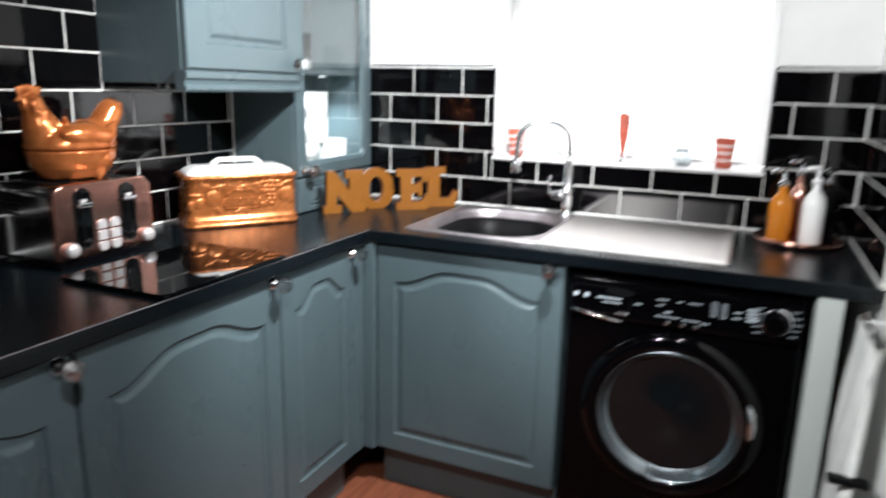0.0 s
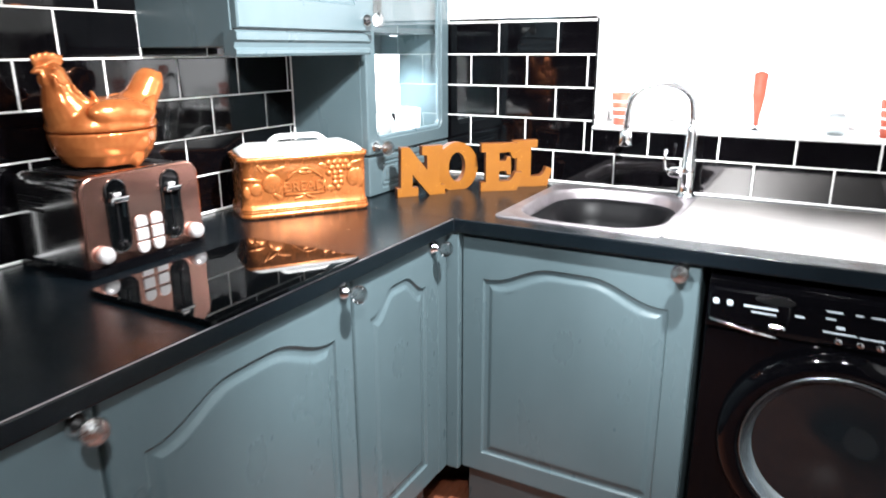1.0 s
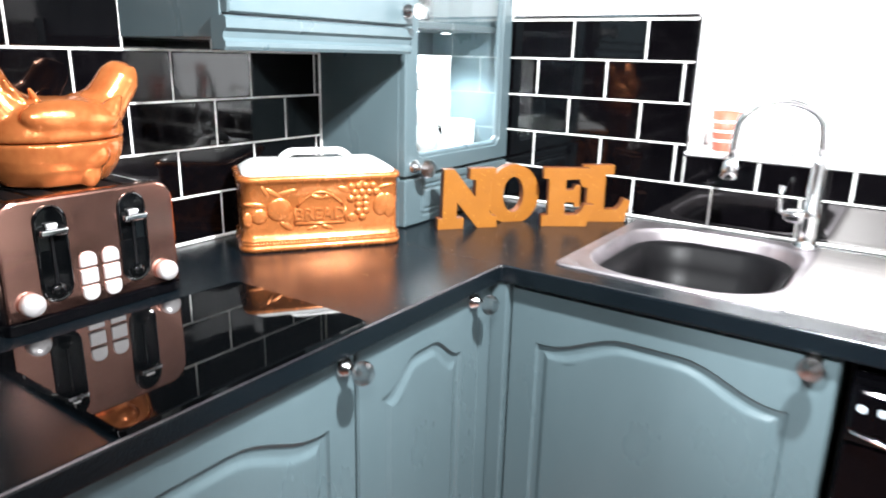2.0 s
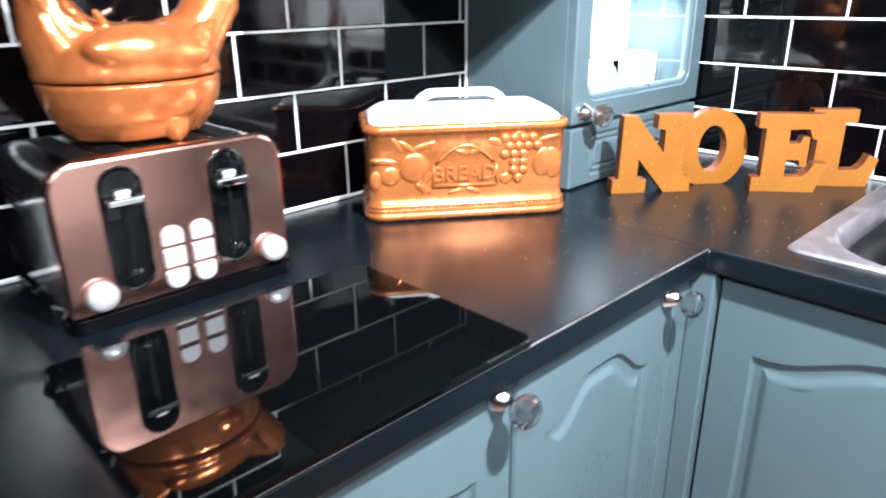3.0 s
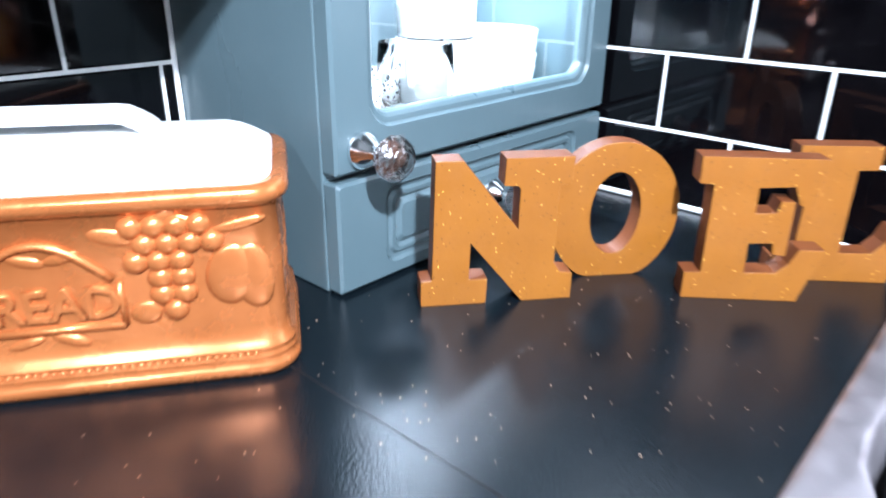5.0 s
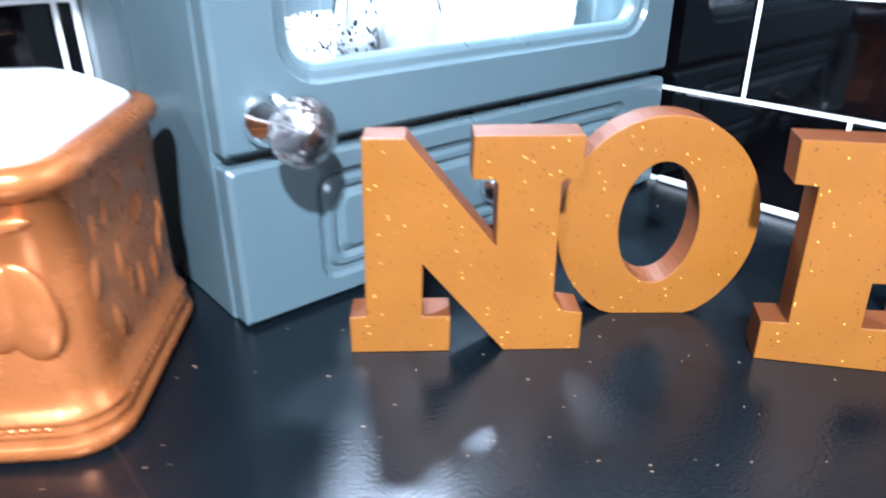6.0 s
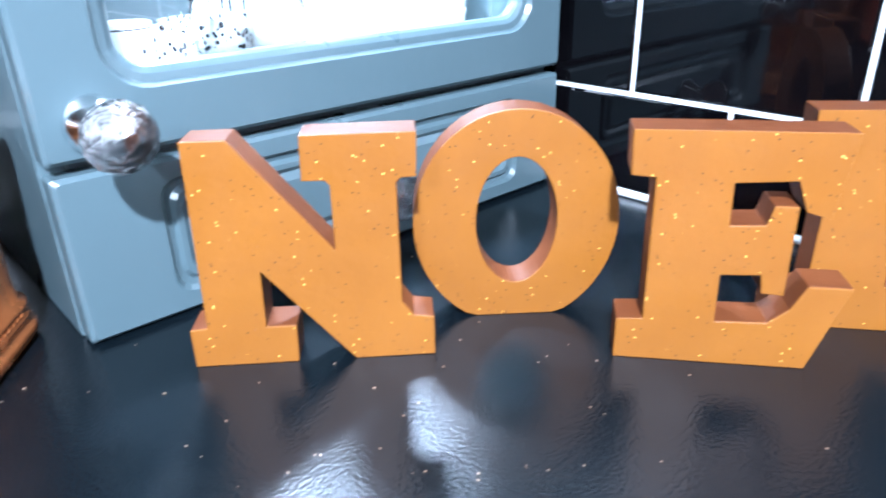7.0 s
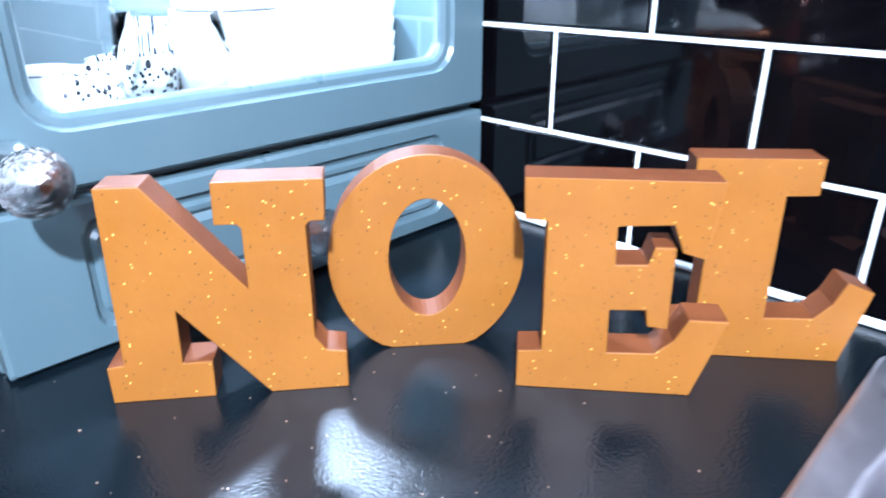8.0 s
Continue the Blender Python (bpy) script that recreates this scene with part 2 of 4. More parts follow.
def structure(name, bm, material, label, **kw):
    return tagged(put(name, bm, material, **kw), label, "wall" if "wall" in name else name.split("_")[0], kind="structure")


floor = structure("floor", box(-0.2, 2.2, -3.6, 0.2, -0.05, 0), FLOOR, "red-brown wood-effect laminate floor")
ceiling = structure("ceiling", box(-0.2, 2.2, -3.6, 0.4, CEIL, CEIL + 0.1), DIMMING_GREY, "plain unseen ceiling, dark grey to cut bounced light")
wall_west = structure("wall_west", box(-0.15, -0.009, -3.5, 0.3, 0, CEIL), WHITE, "white wall behind black glazed tiles")
wall_east = structure("wall_east", box(RIGHT + 0.009, RIGHT + 0.15, -3.5, 0.3, 0, CEIL), WHITE, "white wall with black tiles above the worktop")
wall_south = structure("wall_south", box(-0.15, RIGHT + 0.15, -3.55, LEFT_END, 0, CEIL), DIMMING_DARK, "plain unseen end wall, dark grey to dim reflections")
bm = box(-0.009, WX0, 0.009, 0.25, 0, CEIL)
box(WX1, RIGHT + 0.009, 0.009, 0.25, 0, CEIL, bm)
box(WX0, WX1, 0.009, 0.25, 0, WZ0 - 0.012, bm)
box(WX0, WX1, 0.009, 0.25, WZ1, CEIL, bm)
wall_north = structure("wall_north", bm, WHITE, "white wall with a window over black tiles")

# window: frame, sash bars, pane, sill, and the bright sky outside
window = base("window_1", pose((WX0 + WX1) / 2, 0.16, WZ0), "white plastic window filled with glaring daylight", "window", kind="structure")
hw, hh = (WX1 - WX0) / 2, WZ1 - WZ0
for x0, x1, z0, z1 in ((-hw, -hw + 0.035, 0, hh), (hw - 0.035, hw, 0, hh), (-hw + 0.035, hw - 0.035, 0, 0.018), (-hw + 0.035, hw - 0.035, hh - 0.035, hh)):
    part("window_frame", box(x0 + 0.001, x1 - 0.001, 0, 0.06, z0 + 0.001, z1 - 0.001), UPVC, window, bevel=0.006)
for x0, x1 in ((-hw + 0.035, hw - 0.035),):
    pane = part("pane", box(x0, x1, 0.028, 0.032, 0.018, hh - 0.035), PANE, window)
    pane.visible_shadow = False
part("window_sill", box(-hw - 0.004, hw + 0.004, -0.170, -0.001, -0.012, 0), UPVC, window, "white window sill board", bevel=0.005)
sky = tagged(put("backdrop", box(-1.5, 4.0, 1.2, 1.21, 0.0, 4.0), SKY), "overcast white sky outside", "sky", kind="structure")

# steel trim round the tiled edges
bm = box(WX0 - 0.004, WX0 + 0.003, -0.007, 0.010, WZ0 - 0.012, TILED)
box(0.28, WX0 - 0.004, -0.007, 0.010, TILED, TILED + 0.006, bm)
box(WX1 - 0.003, WX1 + 0.004, -0.007, 0.010, WZ0 - 0.012, TILED, bm)
box(WX1 + 0.004, RIGHT, -0.007, 0.010, TILED, TILED + 0.006, bm)
tagged(put("tile_trim", bm, TOASTER_STEEL), "thin steel trim round the edge of the tiles", "trim", kind="structure")

# worktop: an L with a cut-out for the sink bowl
FRONT = 0.62
xs = [0.0, FRONT, 0.726, 1.132, RIGHT]
ys = [-2.9, -0.617, -0.533, -0.056, 0.0]
bm = bmesh.new()
grid = {(i, j): bm.verts.new((x, y, TOP)) for i, x in enumerate(xs) for j, y in enumerate(ys)}
for i in range(4):
    for j in range(4):
        if (j == 0 and i > 0) or (i == 2 and j == 2):
            continue
        bm.faces.new((grid[i, j], grid[i + 1, j], grid[i + 1, j + 1], grid[i, j + 1]))
for v in [v for v in bm.verts if not v.link_faces]:
    bm.verts.remove(v)
made = bmesh.ops.extrude_face_region(bm, geom=bm.faces[:])
bmesh.ops.translate(bm, verts=[g for g in made["geom"] if isinstance(g, bmesh.types.BMVert)], vec=(0, 0, -0.038))
worktop = tagged(put("worktop", bm, WORKTOP, bevel=0.005, segments=3), "glossy black L-shaped kitchen worktop with fallen glitter", "worktop")
part("edge_strip", tube([(FRONT - 0.0012, -2.88, TOP - 0.0012), (FRONT - 0.0012, -0.619, TOP - 0.0012)], 0.0014, 8), STEEL, worktop, "thin pale strip along the front edge", smooth=True)
part("joint_strip", box(0.30, 0.615, -0.6180, -0.6168, TOP - 0.001, TOP + 0.0002), JOINT, worktop, "brown sealed joint between two lengths")

# sealant along the back of the worktop
tagged(put("sealant_strip", box(0.281, 1.999, -0.007, 0.0015, TOP + 0.0005, TOP + 0.008), SEALANT, bevel=0.003), "white sealant bead along the worktop", "trim", kind="structure")
tagged(put("sealant_strip", box(-0.0015, 0.007, -2.88, -0.518, TOP + 0.0005, TOP + 0.008), SEALANT, bevel=0.003), "white sealant bead along the worktop", "trim", kind="structure")
tagged(put("sealant_strip", box(1.999, 2.0065, -0.61, -0.008, TOP + 0.0005, TOP + 0.008), SEALANT, bevel=0.003), "white sealant bead along the worktop", "trim", kind="structure")


tagged(put("sealant_strip", box(-0.0015, 0.0075, -0.5135, -0.5075, TOP + 0.009, 1.322), SEALANT, bevel=0.002), "white sealant bead between tiles and dresser", "trim", kind="structure")


# ---- cabinets ----
def contour(w, h, side, bottom, top, rise, inset, depth, n=20):
    """The outline of a door's field: straight sides and foot, and an ogee arch at the top."""
    x1, zb = w / 2 - side - inset, bottom + inset
    pts = [(-x1 + 2 * x1 * i / n, depth, zb) for i in range(n)]
    zt = h - top - rise
    pts += [(x1, depth, zb + (zt - inset - zb) * i / 4) for i in range(4)]
    for i in range(n):
        u = 1 - 2 * i / n
        a = min(1.0, max(0.0, (1 - abs(u)) / 0.72 - 0.10))
        z = zt + rise * (0.5 - 0.5 * math.cos(math.pi * min(a, 1.0))) - inset
        pts.append((x1 * u, depth, z))
    pts += [(-x1, depth, zt - inset + (zb - zt + inset) * i / 4) for i in range(4)]
    return pts


def frame_ring(w, h, depth, n=20):
    pts = [(-w / 2 + w * i / n, depth, 0) for i in range(n)]
    pts += [(w / 2, depth, h * i / 4) for i in range(4)]
    pts += [(w / 2 - w * i / n, depth, h) for i in range(n)]
    pts += [(-w / 2, depth, h - h * i / 4) for i in range(4)]
    return pts


def door_mesh(w, h, side, bottom, top, rise):
    """A raised-and-fielded door leaf in the xz plane, its face towards -y."""
    rings = [frame_ring(w, h, 0.020), frame_ring(w, h, 0.004), frame_ring(w - 0.006, h - 0.006, 0.0)]
    rings[2] = [(x, y, z + 0.003) for x, y, z in rings[2]]
    for inset, depth in ((0, 0.0), (0.003, 0.0048), (0.006, 0.0062), (0.0155, 0.0060), (0.0185, 0.0054), (0.0265, 0.0018), (0.0295, 0.0010), (0.034, 0.0008)):
        rings.append(contour(w, h, side, bottom, top, rise, inset, depth))
    bm = loft(rings, cap=False)
    loops = [[v for v in bm.verts][k * len(rings[0]):(k + 1) * len(rings[0])] for k in (0, len(rings) - 1)]
    bm.faces.new(loops[0])
    bmesh.ops.triangulate(bm, faces=[bm.faces.new(loops[1])])
    return bm


def knob(parent, x, y, z, size=1.15):
    """A cut crystal knob on a flared chrome base, sticking out towards -y of its parent."""
    m = pose(x, y, z, 90, 0, 0) @ Matrix.Scale(size, 4)
    part("knob_base", lathe([(0.0150, 0.0), (0.0155, 0.0015), (0.0150, 0.0040), (0.0118, 0.0095), (0.0080, 0.0150), (0.0062, 0.0185), (0.0062, 0.0225), (0.0090, 0.0255), (0.0125, 0.0290), (0.0060, 0.0310), (0.0015, 0.0335)], 20), TAP_CHROME, parent, "flared chrome knob base", smooth=True, m=m)
    prof = [(0.0092, 0.0245), (0.0140, 0.0275), (0.0172, 0.0325), (0.0180, 0.0375), (0.0158, 0.0430), (0.0120, 0.0468), (0.0072, 0.0486)]
    n = 12
    bm = bmesh.new()
    rings = []
    for k, (r, zz) in enumerate(prof):
        off = (k % 2) * math.pi / n
        rings.append([bm.verts.new((r * math.cos(2 * math.pi * i / n + off), r * math.sin(2 * math.pi * i / n + off), zz)) for i in range(n)])
    for k, (a, b) in enumerate(zip(rings, rings[1:])):
        for i in range(n):
            j = (i + 1) % n
            if k % 2 == 0:
                bm.faces.new((a[i], a[j], b[i]))
                bm.faces.new((a[j], b[j], b[i]))
            else:
                bm.faces.new((a[i], a[j], b[j]))
                bm.faces.new((a[i], b[j], b[i]))
    bm.faces.new(rings[0][::-1])
    bm.faces.new(rings[-1])
    part("knob", bm, CRYSTAL, parent, "faceted clear crystal knob", m=m)


def base_unit(m, w, label, hollow=False):
    """A floor cabinet w wide, its face towards -y of m, with one arched door."""
    unit = base("base_cabinet", m, label, "cabinet", "base cabinets")
    if hollow:
        bm = box(-w / 2 + 0.001, -w / 2 + 0.019, 0.021, 0.56, 0.15, 0.868)
        box(w / 2 - 0.019, w / 2 - 0.001, 0.021, 0.56, 0.15, 0.868, bm)
        box(-w / 2 + 0.019, w / 2 - 0.019, 0.021, 0.56, 0.15, 0.168, bm)
        box(-w / 2 + 0.019, w / 2 - 0.019, 0.545, 0.56, 0.168, 0.868, bm)
    else:
        bm = box(-w / 2 + 0.001, w / 2 - 0.001, 0.021, 0.56, 0.15, 0.868)
    part("body", bm, PAINT, unit)
    part("plinth", box(-w / 2 + 0.001, w / 2 - 0.001, 0.055, 0.075, 0, 0.149), PAINT, unit)
    door = part("door", door_mesh(w - 0.004, 0.708, 0.062, 0.062, 0.062, 0.052), PAINT, unit, m=pose(0, 0, 0.155))
    knob(door, w / 2 - (0.042 if hollow else 0.030), 0, 0.698 if hollow else 0.692)
    return unit


FACE = 0.597
# along the west wall, faces towards +x
WEST = [(-2.252, -1.648), (-1.646, -1.042), (-1.040, -0.660)]
for y0, y1 in WEST:
    base_unit(pose(FACE, (y0 + y1) / 2, 0, 0, 0, 90), y1 - y0, "grey painted base cabinet with an arched panel door")
# the corner post between the two runs
bm = box(0.52, FACE - 0.002, -0.658, -0.597, 0.15, 0.868)
box(FACE - 0.002, 0.633, -0.612, -0.574, 0.15, 0.868, bm)
tagged(put("corner_post", bm, PAINT, bevel=0.003), "grey painted corner post between the base cabinets", "post")
base_unit(pose(0.941, -0.596, 0), 0.612, "grey painted sink cabinet with an arched panel door", True)


# ---- dresser in the corner ----
DX, DY0, DY1, DZ1 = 0.258, -0.507, -0.012, 1.98
dresser = base("dresser_cabinet", pose(DX, (DY0 + DY1) / 2, TOP, 0, 0, 90), "grey painted glazed dresser cabinet standing on the worktop", "cabinet")
dw, dh = DY1 - DY0, DZ1 - TOP
part("side_panel", box(-dw / 2, -dw / 2 + 0.018, 0, DX - 0.002, 0, dh), PAINT, dresser, bevel=0.002)
part("side_panel", box(dw / 2 - 0.018, dw / 2, 0, DX - 0.002, 0, dh), PAINT, dresser)
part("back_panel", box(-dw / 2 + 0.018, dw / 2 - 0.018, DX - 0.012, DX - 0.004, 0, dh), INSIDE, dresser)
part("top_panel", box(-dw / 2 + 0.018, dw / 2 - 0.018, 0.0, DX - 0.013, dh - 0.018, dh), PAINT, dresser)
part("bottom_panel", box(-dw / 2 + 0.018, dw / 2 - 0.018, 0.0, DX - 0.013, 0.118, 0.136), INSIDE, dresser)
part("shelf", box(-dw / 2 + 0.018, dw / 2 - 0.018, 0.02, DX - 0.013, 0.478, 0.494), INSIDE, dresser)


def field_mesh(w, h):
    rings = [[(x, 0.020, y) for x, y, _ in round_rect(w, h, 0.003, 0, 4)], [(x, 0.003, y) for x, y, _ in round_rect(w, h, 0.003, 0, 4)], [(x, 0.0, y) for x, y, _ in round_rect(w - 0.006, h - 0.006, 0.003, 0, 4)]]
    for inset, depth in ((0.026, 0.0), (0.029, 0.004), (0.033, 0.005), (0.036, 0.0015), (0.040, 0.0015), (0.044, 0.005), (0.050, 0.001)):
        rings.append([(x, depth, y) for x, y, _ in round_rect(w - 2 * inset - 0.075, h - 2 * inset + 0.022, max(0.004, 0.022 - inset * 0.3), 0, 4)])
    return loft(rings)


drawer = part("drawer", field_mesh(dw - 0.002, 0.117), PAINT, dresser, m=pose(0, -0.021, 0.0605))
knob(drawer, -0.004, 0.001, -0.004)
# glazed door: a frame with a rounded opening
DW, DH = dw - 0.002, dh - 0.127 - 0.002
gx0, gx1, gz0, gz1 = -DW / 2 + 0.058, DW / 2 - 0.060, 0.053, DH - 0.062


def opening(inset, depth, r):
    w, h = gx1 - gx0 + 2 * inset, gz1 - gz0 + 2 * inset
    return [(x, depth, y) for x, y, _ in round_rect(w, h, r, 0, 6, (gx0 + gx1) / 2, (gz0 + gz1) / 2)]


outer = [(x, y) for x, y, _ in round_rect(DW, DH, 0.003, 0, 6, 0, DH / 2)]
rings = [opening(0.0, 0.020, 0.018), [(x, 0.020, y) for x, y in outer], [(x, 0.003, y) for x, y in outer], [(x * (1 - 0.006 / DW), 0.0, DH / 2 + (y - DH / 2) * (1 - 0.006 / DH)) for x, y in outer],
         opening(0.014, 0.0, 0.030), opening(0.011, 0.004, 0.028), opening(0.006, 0.005, 0.024), opening(0.002, 0.008, 0.020), opening(0.0, 0.011, 0.018)]
door_frame = part("door_frame", loft(rings, cap=False, closed=True), PAINT, dresser, m=pose(0, -0.021, 0.127))
pane = part("glass_pane", box(gx0 - 0.004, gx1 + 0.004, 0.0125, 0.0155, gz0 - 0.004, gz1 + 0.004), CLEAR, door_frame, "clear glass pane")
pane.visible_shadow = False
knob(door_frame, -DW / 2 + 0.033, 0, 0.022, 1.25)

# ---- wall cabinet ----
CY0, CY1, CZ0, CZ1, CX = -1.035, -0.532, 1.325, 2.06, 0.300
cab = base("wall_cabinet", pose(CX, (CY0 + CY1) / 2, CZ0, 0, 0, 90), "grey painted wall cabinet with a panelled door", "cabinet")
cw = CY1 - CY0
part("body", box(-cw / 2, cw / 2, 0.0, CX - 0.002, 0.020, CZ1 - CZ0), PAINT, cab, bevel=0.002)
prof = [(0.02, 0.002), (-0.012, 0.0), (-0.016, 0.006), (-0.016, 0.014), (-0.010, 0.020), (-0.012, 0.030), (-0.020, 0.036), (-0.020, 0.052), (-0.014, 0.056), (0.02, 0.056)]
part("pelmet", loft([[(-cw / 2 - 0.004, y, z) for y, z in prof], [(cw / 2, y, z) for y, z in prof]]), PAINT, cab, "moulded light pelmet")
cdoor = part("door", door_mesh(cw - 0.004, CZ1 - CZ0 - 0.062, 0.072, 0.066, 0.06, 0.05), PAINT, cab, m=pose(0, -0.021, 0.060))
knob(cdoor, cw / 2 - 0.028, 0, 0.030)

# ---- letters ----
def letter(name, outline, m, label, hole=None, depth=0.027):
    """A thick standing letter: a dark body with the painted face on it."""
    ob = base(name, m, label, "decorative letter", "standing letters")
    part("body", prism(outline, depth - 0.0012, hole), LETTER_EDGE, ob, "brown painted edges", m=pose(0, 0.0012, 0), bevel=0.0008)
    part("face", prism(outline, 0.0012, hole), LETTER, ob, "orange face with gold flecks", bevel=0.0006)
    return ob


N_SHAPE = [(0, 0), (.066, 0), (.067, .027), (.048, .027), (.049, .066), (.103, 0), (.155, 0), (.155, .028), (.142, .030), (.135, .040), (.135, .1195), (.1375, .1225), (.147, .1228), (.148, .150),
           (.081, .150), (.080, .1228), (.0935, .1225), (.096, .1195), (.096, .078), (.040, .149), (.014, .149), (.011, .028), (0, .027)]
E_SHAPE = [(0, 0), (.116, 0), (.134, .057), (.109, .057), (.101, .041), (.090, .031), (.059, .030), (.058, .062), (.081, .063), (.083, .051), (.096, .050), (.095, .107), (.082, .107),
           (.079, .095), (.059, .094), (.058, .120), (.092, .122), (.099, .104), (.113, .100), (.119, .150), (0, .150), (.001, .123), (.015, .122), (.016, .029), (0, .028)]
L_SHAPE = [(-.010, 0), (.117, 0), (.131, .056), (.112, .063), (.105, .046), (.094, .034), (.060, .033), (.059, .125), (.080, .126), (.080, .151), (-.002, .150), (-.002, .123), (.013, .122), (.012, .028), (-.010, .027)]
letter("letter_n", N_SHAPE, pose(0.350, -0.465, TOP, 0, 0, 51.3), "orange painted wooden letter N with gold glitter flecks")
ring = [(x, max(z, 0.0)) for x, z in ((0.071 * math.sin(2 * math.pi * i / 48), 0.071 - 0.079 * math.cos(2 * math.pi * i / 48)) for i in range(48))]
eye_hole = [(0.028 * math.sin(2 * math.pi * i / 48), 0.072 - 0.046 * math.cos(2 * math.pi * i / 48)) for i in range(48)]
letter("letter_o", ring, pose(0.4485, -0.268, TOP, 0, 0, 50.0), "orange painted wooden letter O with gold glitter flecks", eye_hole)
letter("letter_e", E_SHAPE, pose(0.530, -0.264, TOP, 0, 0, 38.0), "orange painted wooden letter E with gold glitter flecks")
letter("letter_l", L_SHAPE, pose(0.588, -0.150, TOP, 0, 0, 38.0), "orange painted wooden letter L with gold glitter flecks")

# ---- bread bin ----
BW, BD = 0.352, 0.178
bread = base("bread_bin", pose(0.154, -0.905, TOP, 0, 0, 54.7), "copper-orange embossed ceramic bread bin with a white lid", "bread bin")
prof = [(0.0, -0.005), (0.0015, -0.001), (0.007, 0.002), (0.012, 0.0015), (0.0145, -0.0025), (0.017, -0.0005), (0.020, -0.0005), (0.022, -0.003), (0.024, -0.001), (0.027, -0.001), (0.0295, -0.005), (0.045, -0.0065), (0.100, -0.006),
        (0.148, -0.0045), (0.151, 0.0005), (0.156, 0.002), (0.161, 0.001), (0.164, -0.003), (0.163, -0.012)]
part("body", loft([round_rect(BW + 2 * o, BD + 2 * o, 0.030 + o, z, 6, BW / 2, BD / 2) for z, o in prof]), BIN_COPPER, bread, smooth=True)
bm = bmesh.new()
for k in range(46):
    ball(1, scaled(0.034 + (BW - 0.068) * k / 45, 0.0022, 0.0218, 0.0034, 0.0022, 0.0020, 0, 25), bm, 6, 4)
for k in range(18):
    ball(1, scaled(BW - 0.0022, 0.034 + (BD - 0.068) * k / 17, 0.0218, 0.0022, 0.0034, 0.0020, 25), bm, 6, 4)
tagged(part("rope_band", bm, BIN_COPPER, bread, "fine rope moulding round the foot", smooth=True), kind="stuff")
lid_prof = [(0.158, -0.014), (0.166, -0.010), (0.169, -0.012), (0.176, -0.022), (0.183, -0.034), (0.1865, -0.044), (0.188, -0.060)]
lid = part("lid", loft([round_rect(BW + 2 * o, BD + 2 * o, max(0.006, 0.032 + o * 0.5), z, 6, BW / 2, BD / 2) for z, o in lid_prof]), CERAMIC, bread, "white glazed ceramic lid", smooth=True)
bm = bmesh.new()
rings = []
for k in range(21):
    a = math.pi * k / 20
    rise = min(1.0, 1.35 * math.sin(a)) ** 1.3
    thick, wide = 0.0062 + 0.0015 * rise, 0.021 - 0.007 * rise
    rings.append([(BW / 2 + 0.078 * math.cos(a) + thick * 0.6 * math.cos(t) * math.cos(a), BD / 2 + wide * math.sin(t), 0.184 + 0.0195 * rise + thick * math.cos(t)) for t in [2 * math.pi * i / 12 for i in range(12)]])
part("handle", loft(rings, bm), CERAMIC, lid, "white arched handle", smooth=True)


def relief(name, balls, label=""):
    for x, z, rx, rz, turn, d in balls:
        part(name, ball(1, scaled(x, 0.0062, z, rx, d * 0.50, rz, 0, turn, 0), None, 14, 10), BIN_COPPER, bread, label, smooth=True)


cx = BW / 2 - 0.004
relief("grape", [(cx + 0.082 + 0.0160 * c + 0.0080 * (r % 2), 0.136 - 0.0138 * r, 0.0098, 0.0088, 0, 0.013) for r, row in enumerate(((-1, 0, 1, 2), (-1, 0, 1, 2), (-1, 0, 1), (-0.5, 0.5), (0, 1), (0,))) for c in row], "embossed grape")
relief("apple", [(cx - 0.090, 0.092, 0.027, 0.026, 0, 0.011), (cx - 0.131, 0.079, 0.018, 0.017, 0, 0.010), (cx - 0.074, 0.074, 0.012, 0.016, 20, 0.006), (cx - 0.155, 0.073, 0.010, 0.016, 0, 0.008)], "embossed apple")
relief("pear", [(cx + 0.134, 0.093, 0.020, 0.026, 10, 0.010), (cx + 0.150, 0.090, 0.016, 0.028, -6, 0.008), (cx + 0.068, 0.066, 0.012, 0.010, 0, 0.006)], "embossed pear")
relief("leaf", [(cx - 0.100, 0.127, 0.022, 0.006, 35, 0.006), (cx - 0.072, 0.128, 0.024, 0.006, -14, 0.006), (cx - 0.140, 0.104, 0.024, 0.006, 8, 0.006), (cx - 0.076, 0.056, 0.016, 0.007, 35, 0.006), (cx + 0.052, 0.130, 0.018, 0.007, 15, 0.006),
                (cx + 0.110, 0.135, 0.020, 0.006, 30, 0.006), (cx + 0.142, 0.134, 0.022, 0.005, -12, 0.006), (cx + 0.090, 0.143, 0.012, 0.006, -30, 0.006), (cx + 0.012, 0.048, 0.014, 0.005, 20, 0.005), (cx - 0.020, 0.048, 0.014, 0.004, -15, 0.005),
                (cx - 0.118, 0.132, 0.016, 0.005, 60, 0.006), (cx - 0.008, 0.115, 0.014, 0.005, 15, 0.005), (cx + 0.016, 0.116, 0.014, 0.005, -15, 0.005)], "embossed leaf")
bm = tube([(cx - 0.058, 0.0055, 0.058), (cx + 0.052, 0.0055, 0.058)], 0.0032, 8)
tube([(cx - 0.058, 0.0055, 0.058), (cx - 0.056, 0.0055, 0.094)], 0.0028, 8, bm)
tube([(cx + 0.052, 0.0055, 0.058), (cx + 0.052, 0.0055, 0.094)], 0.0028, 8, bm)
tube([(cx - 0.052 + 0.100 * i / 12, 0.0055, 0.097 + 0.030 * math.sin(math.pi * i / 12)) for i in range(13)], 0.0034, 8, bm)
part("plaque", bm, BIN_COPPER, bread, "embossed arched plaque", smooth=True)
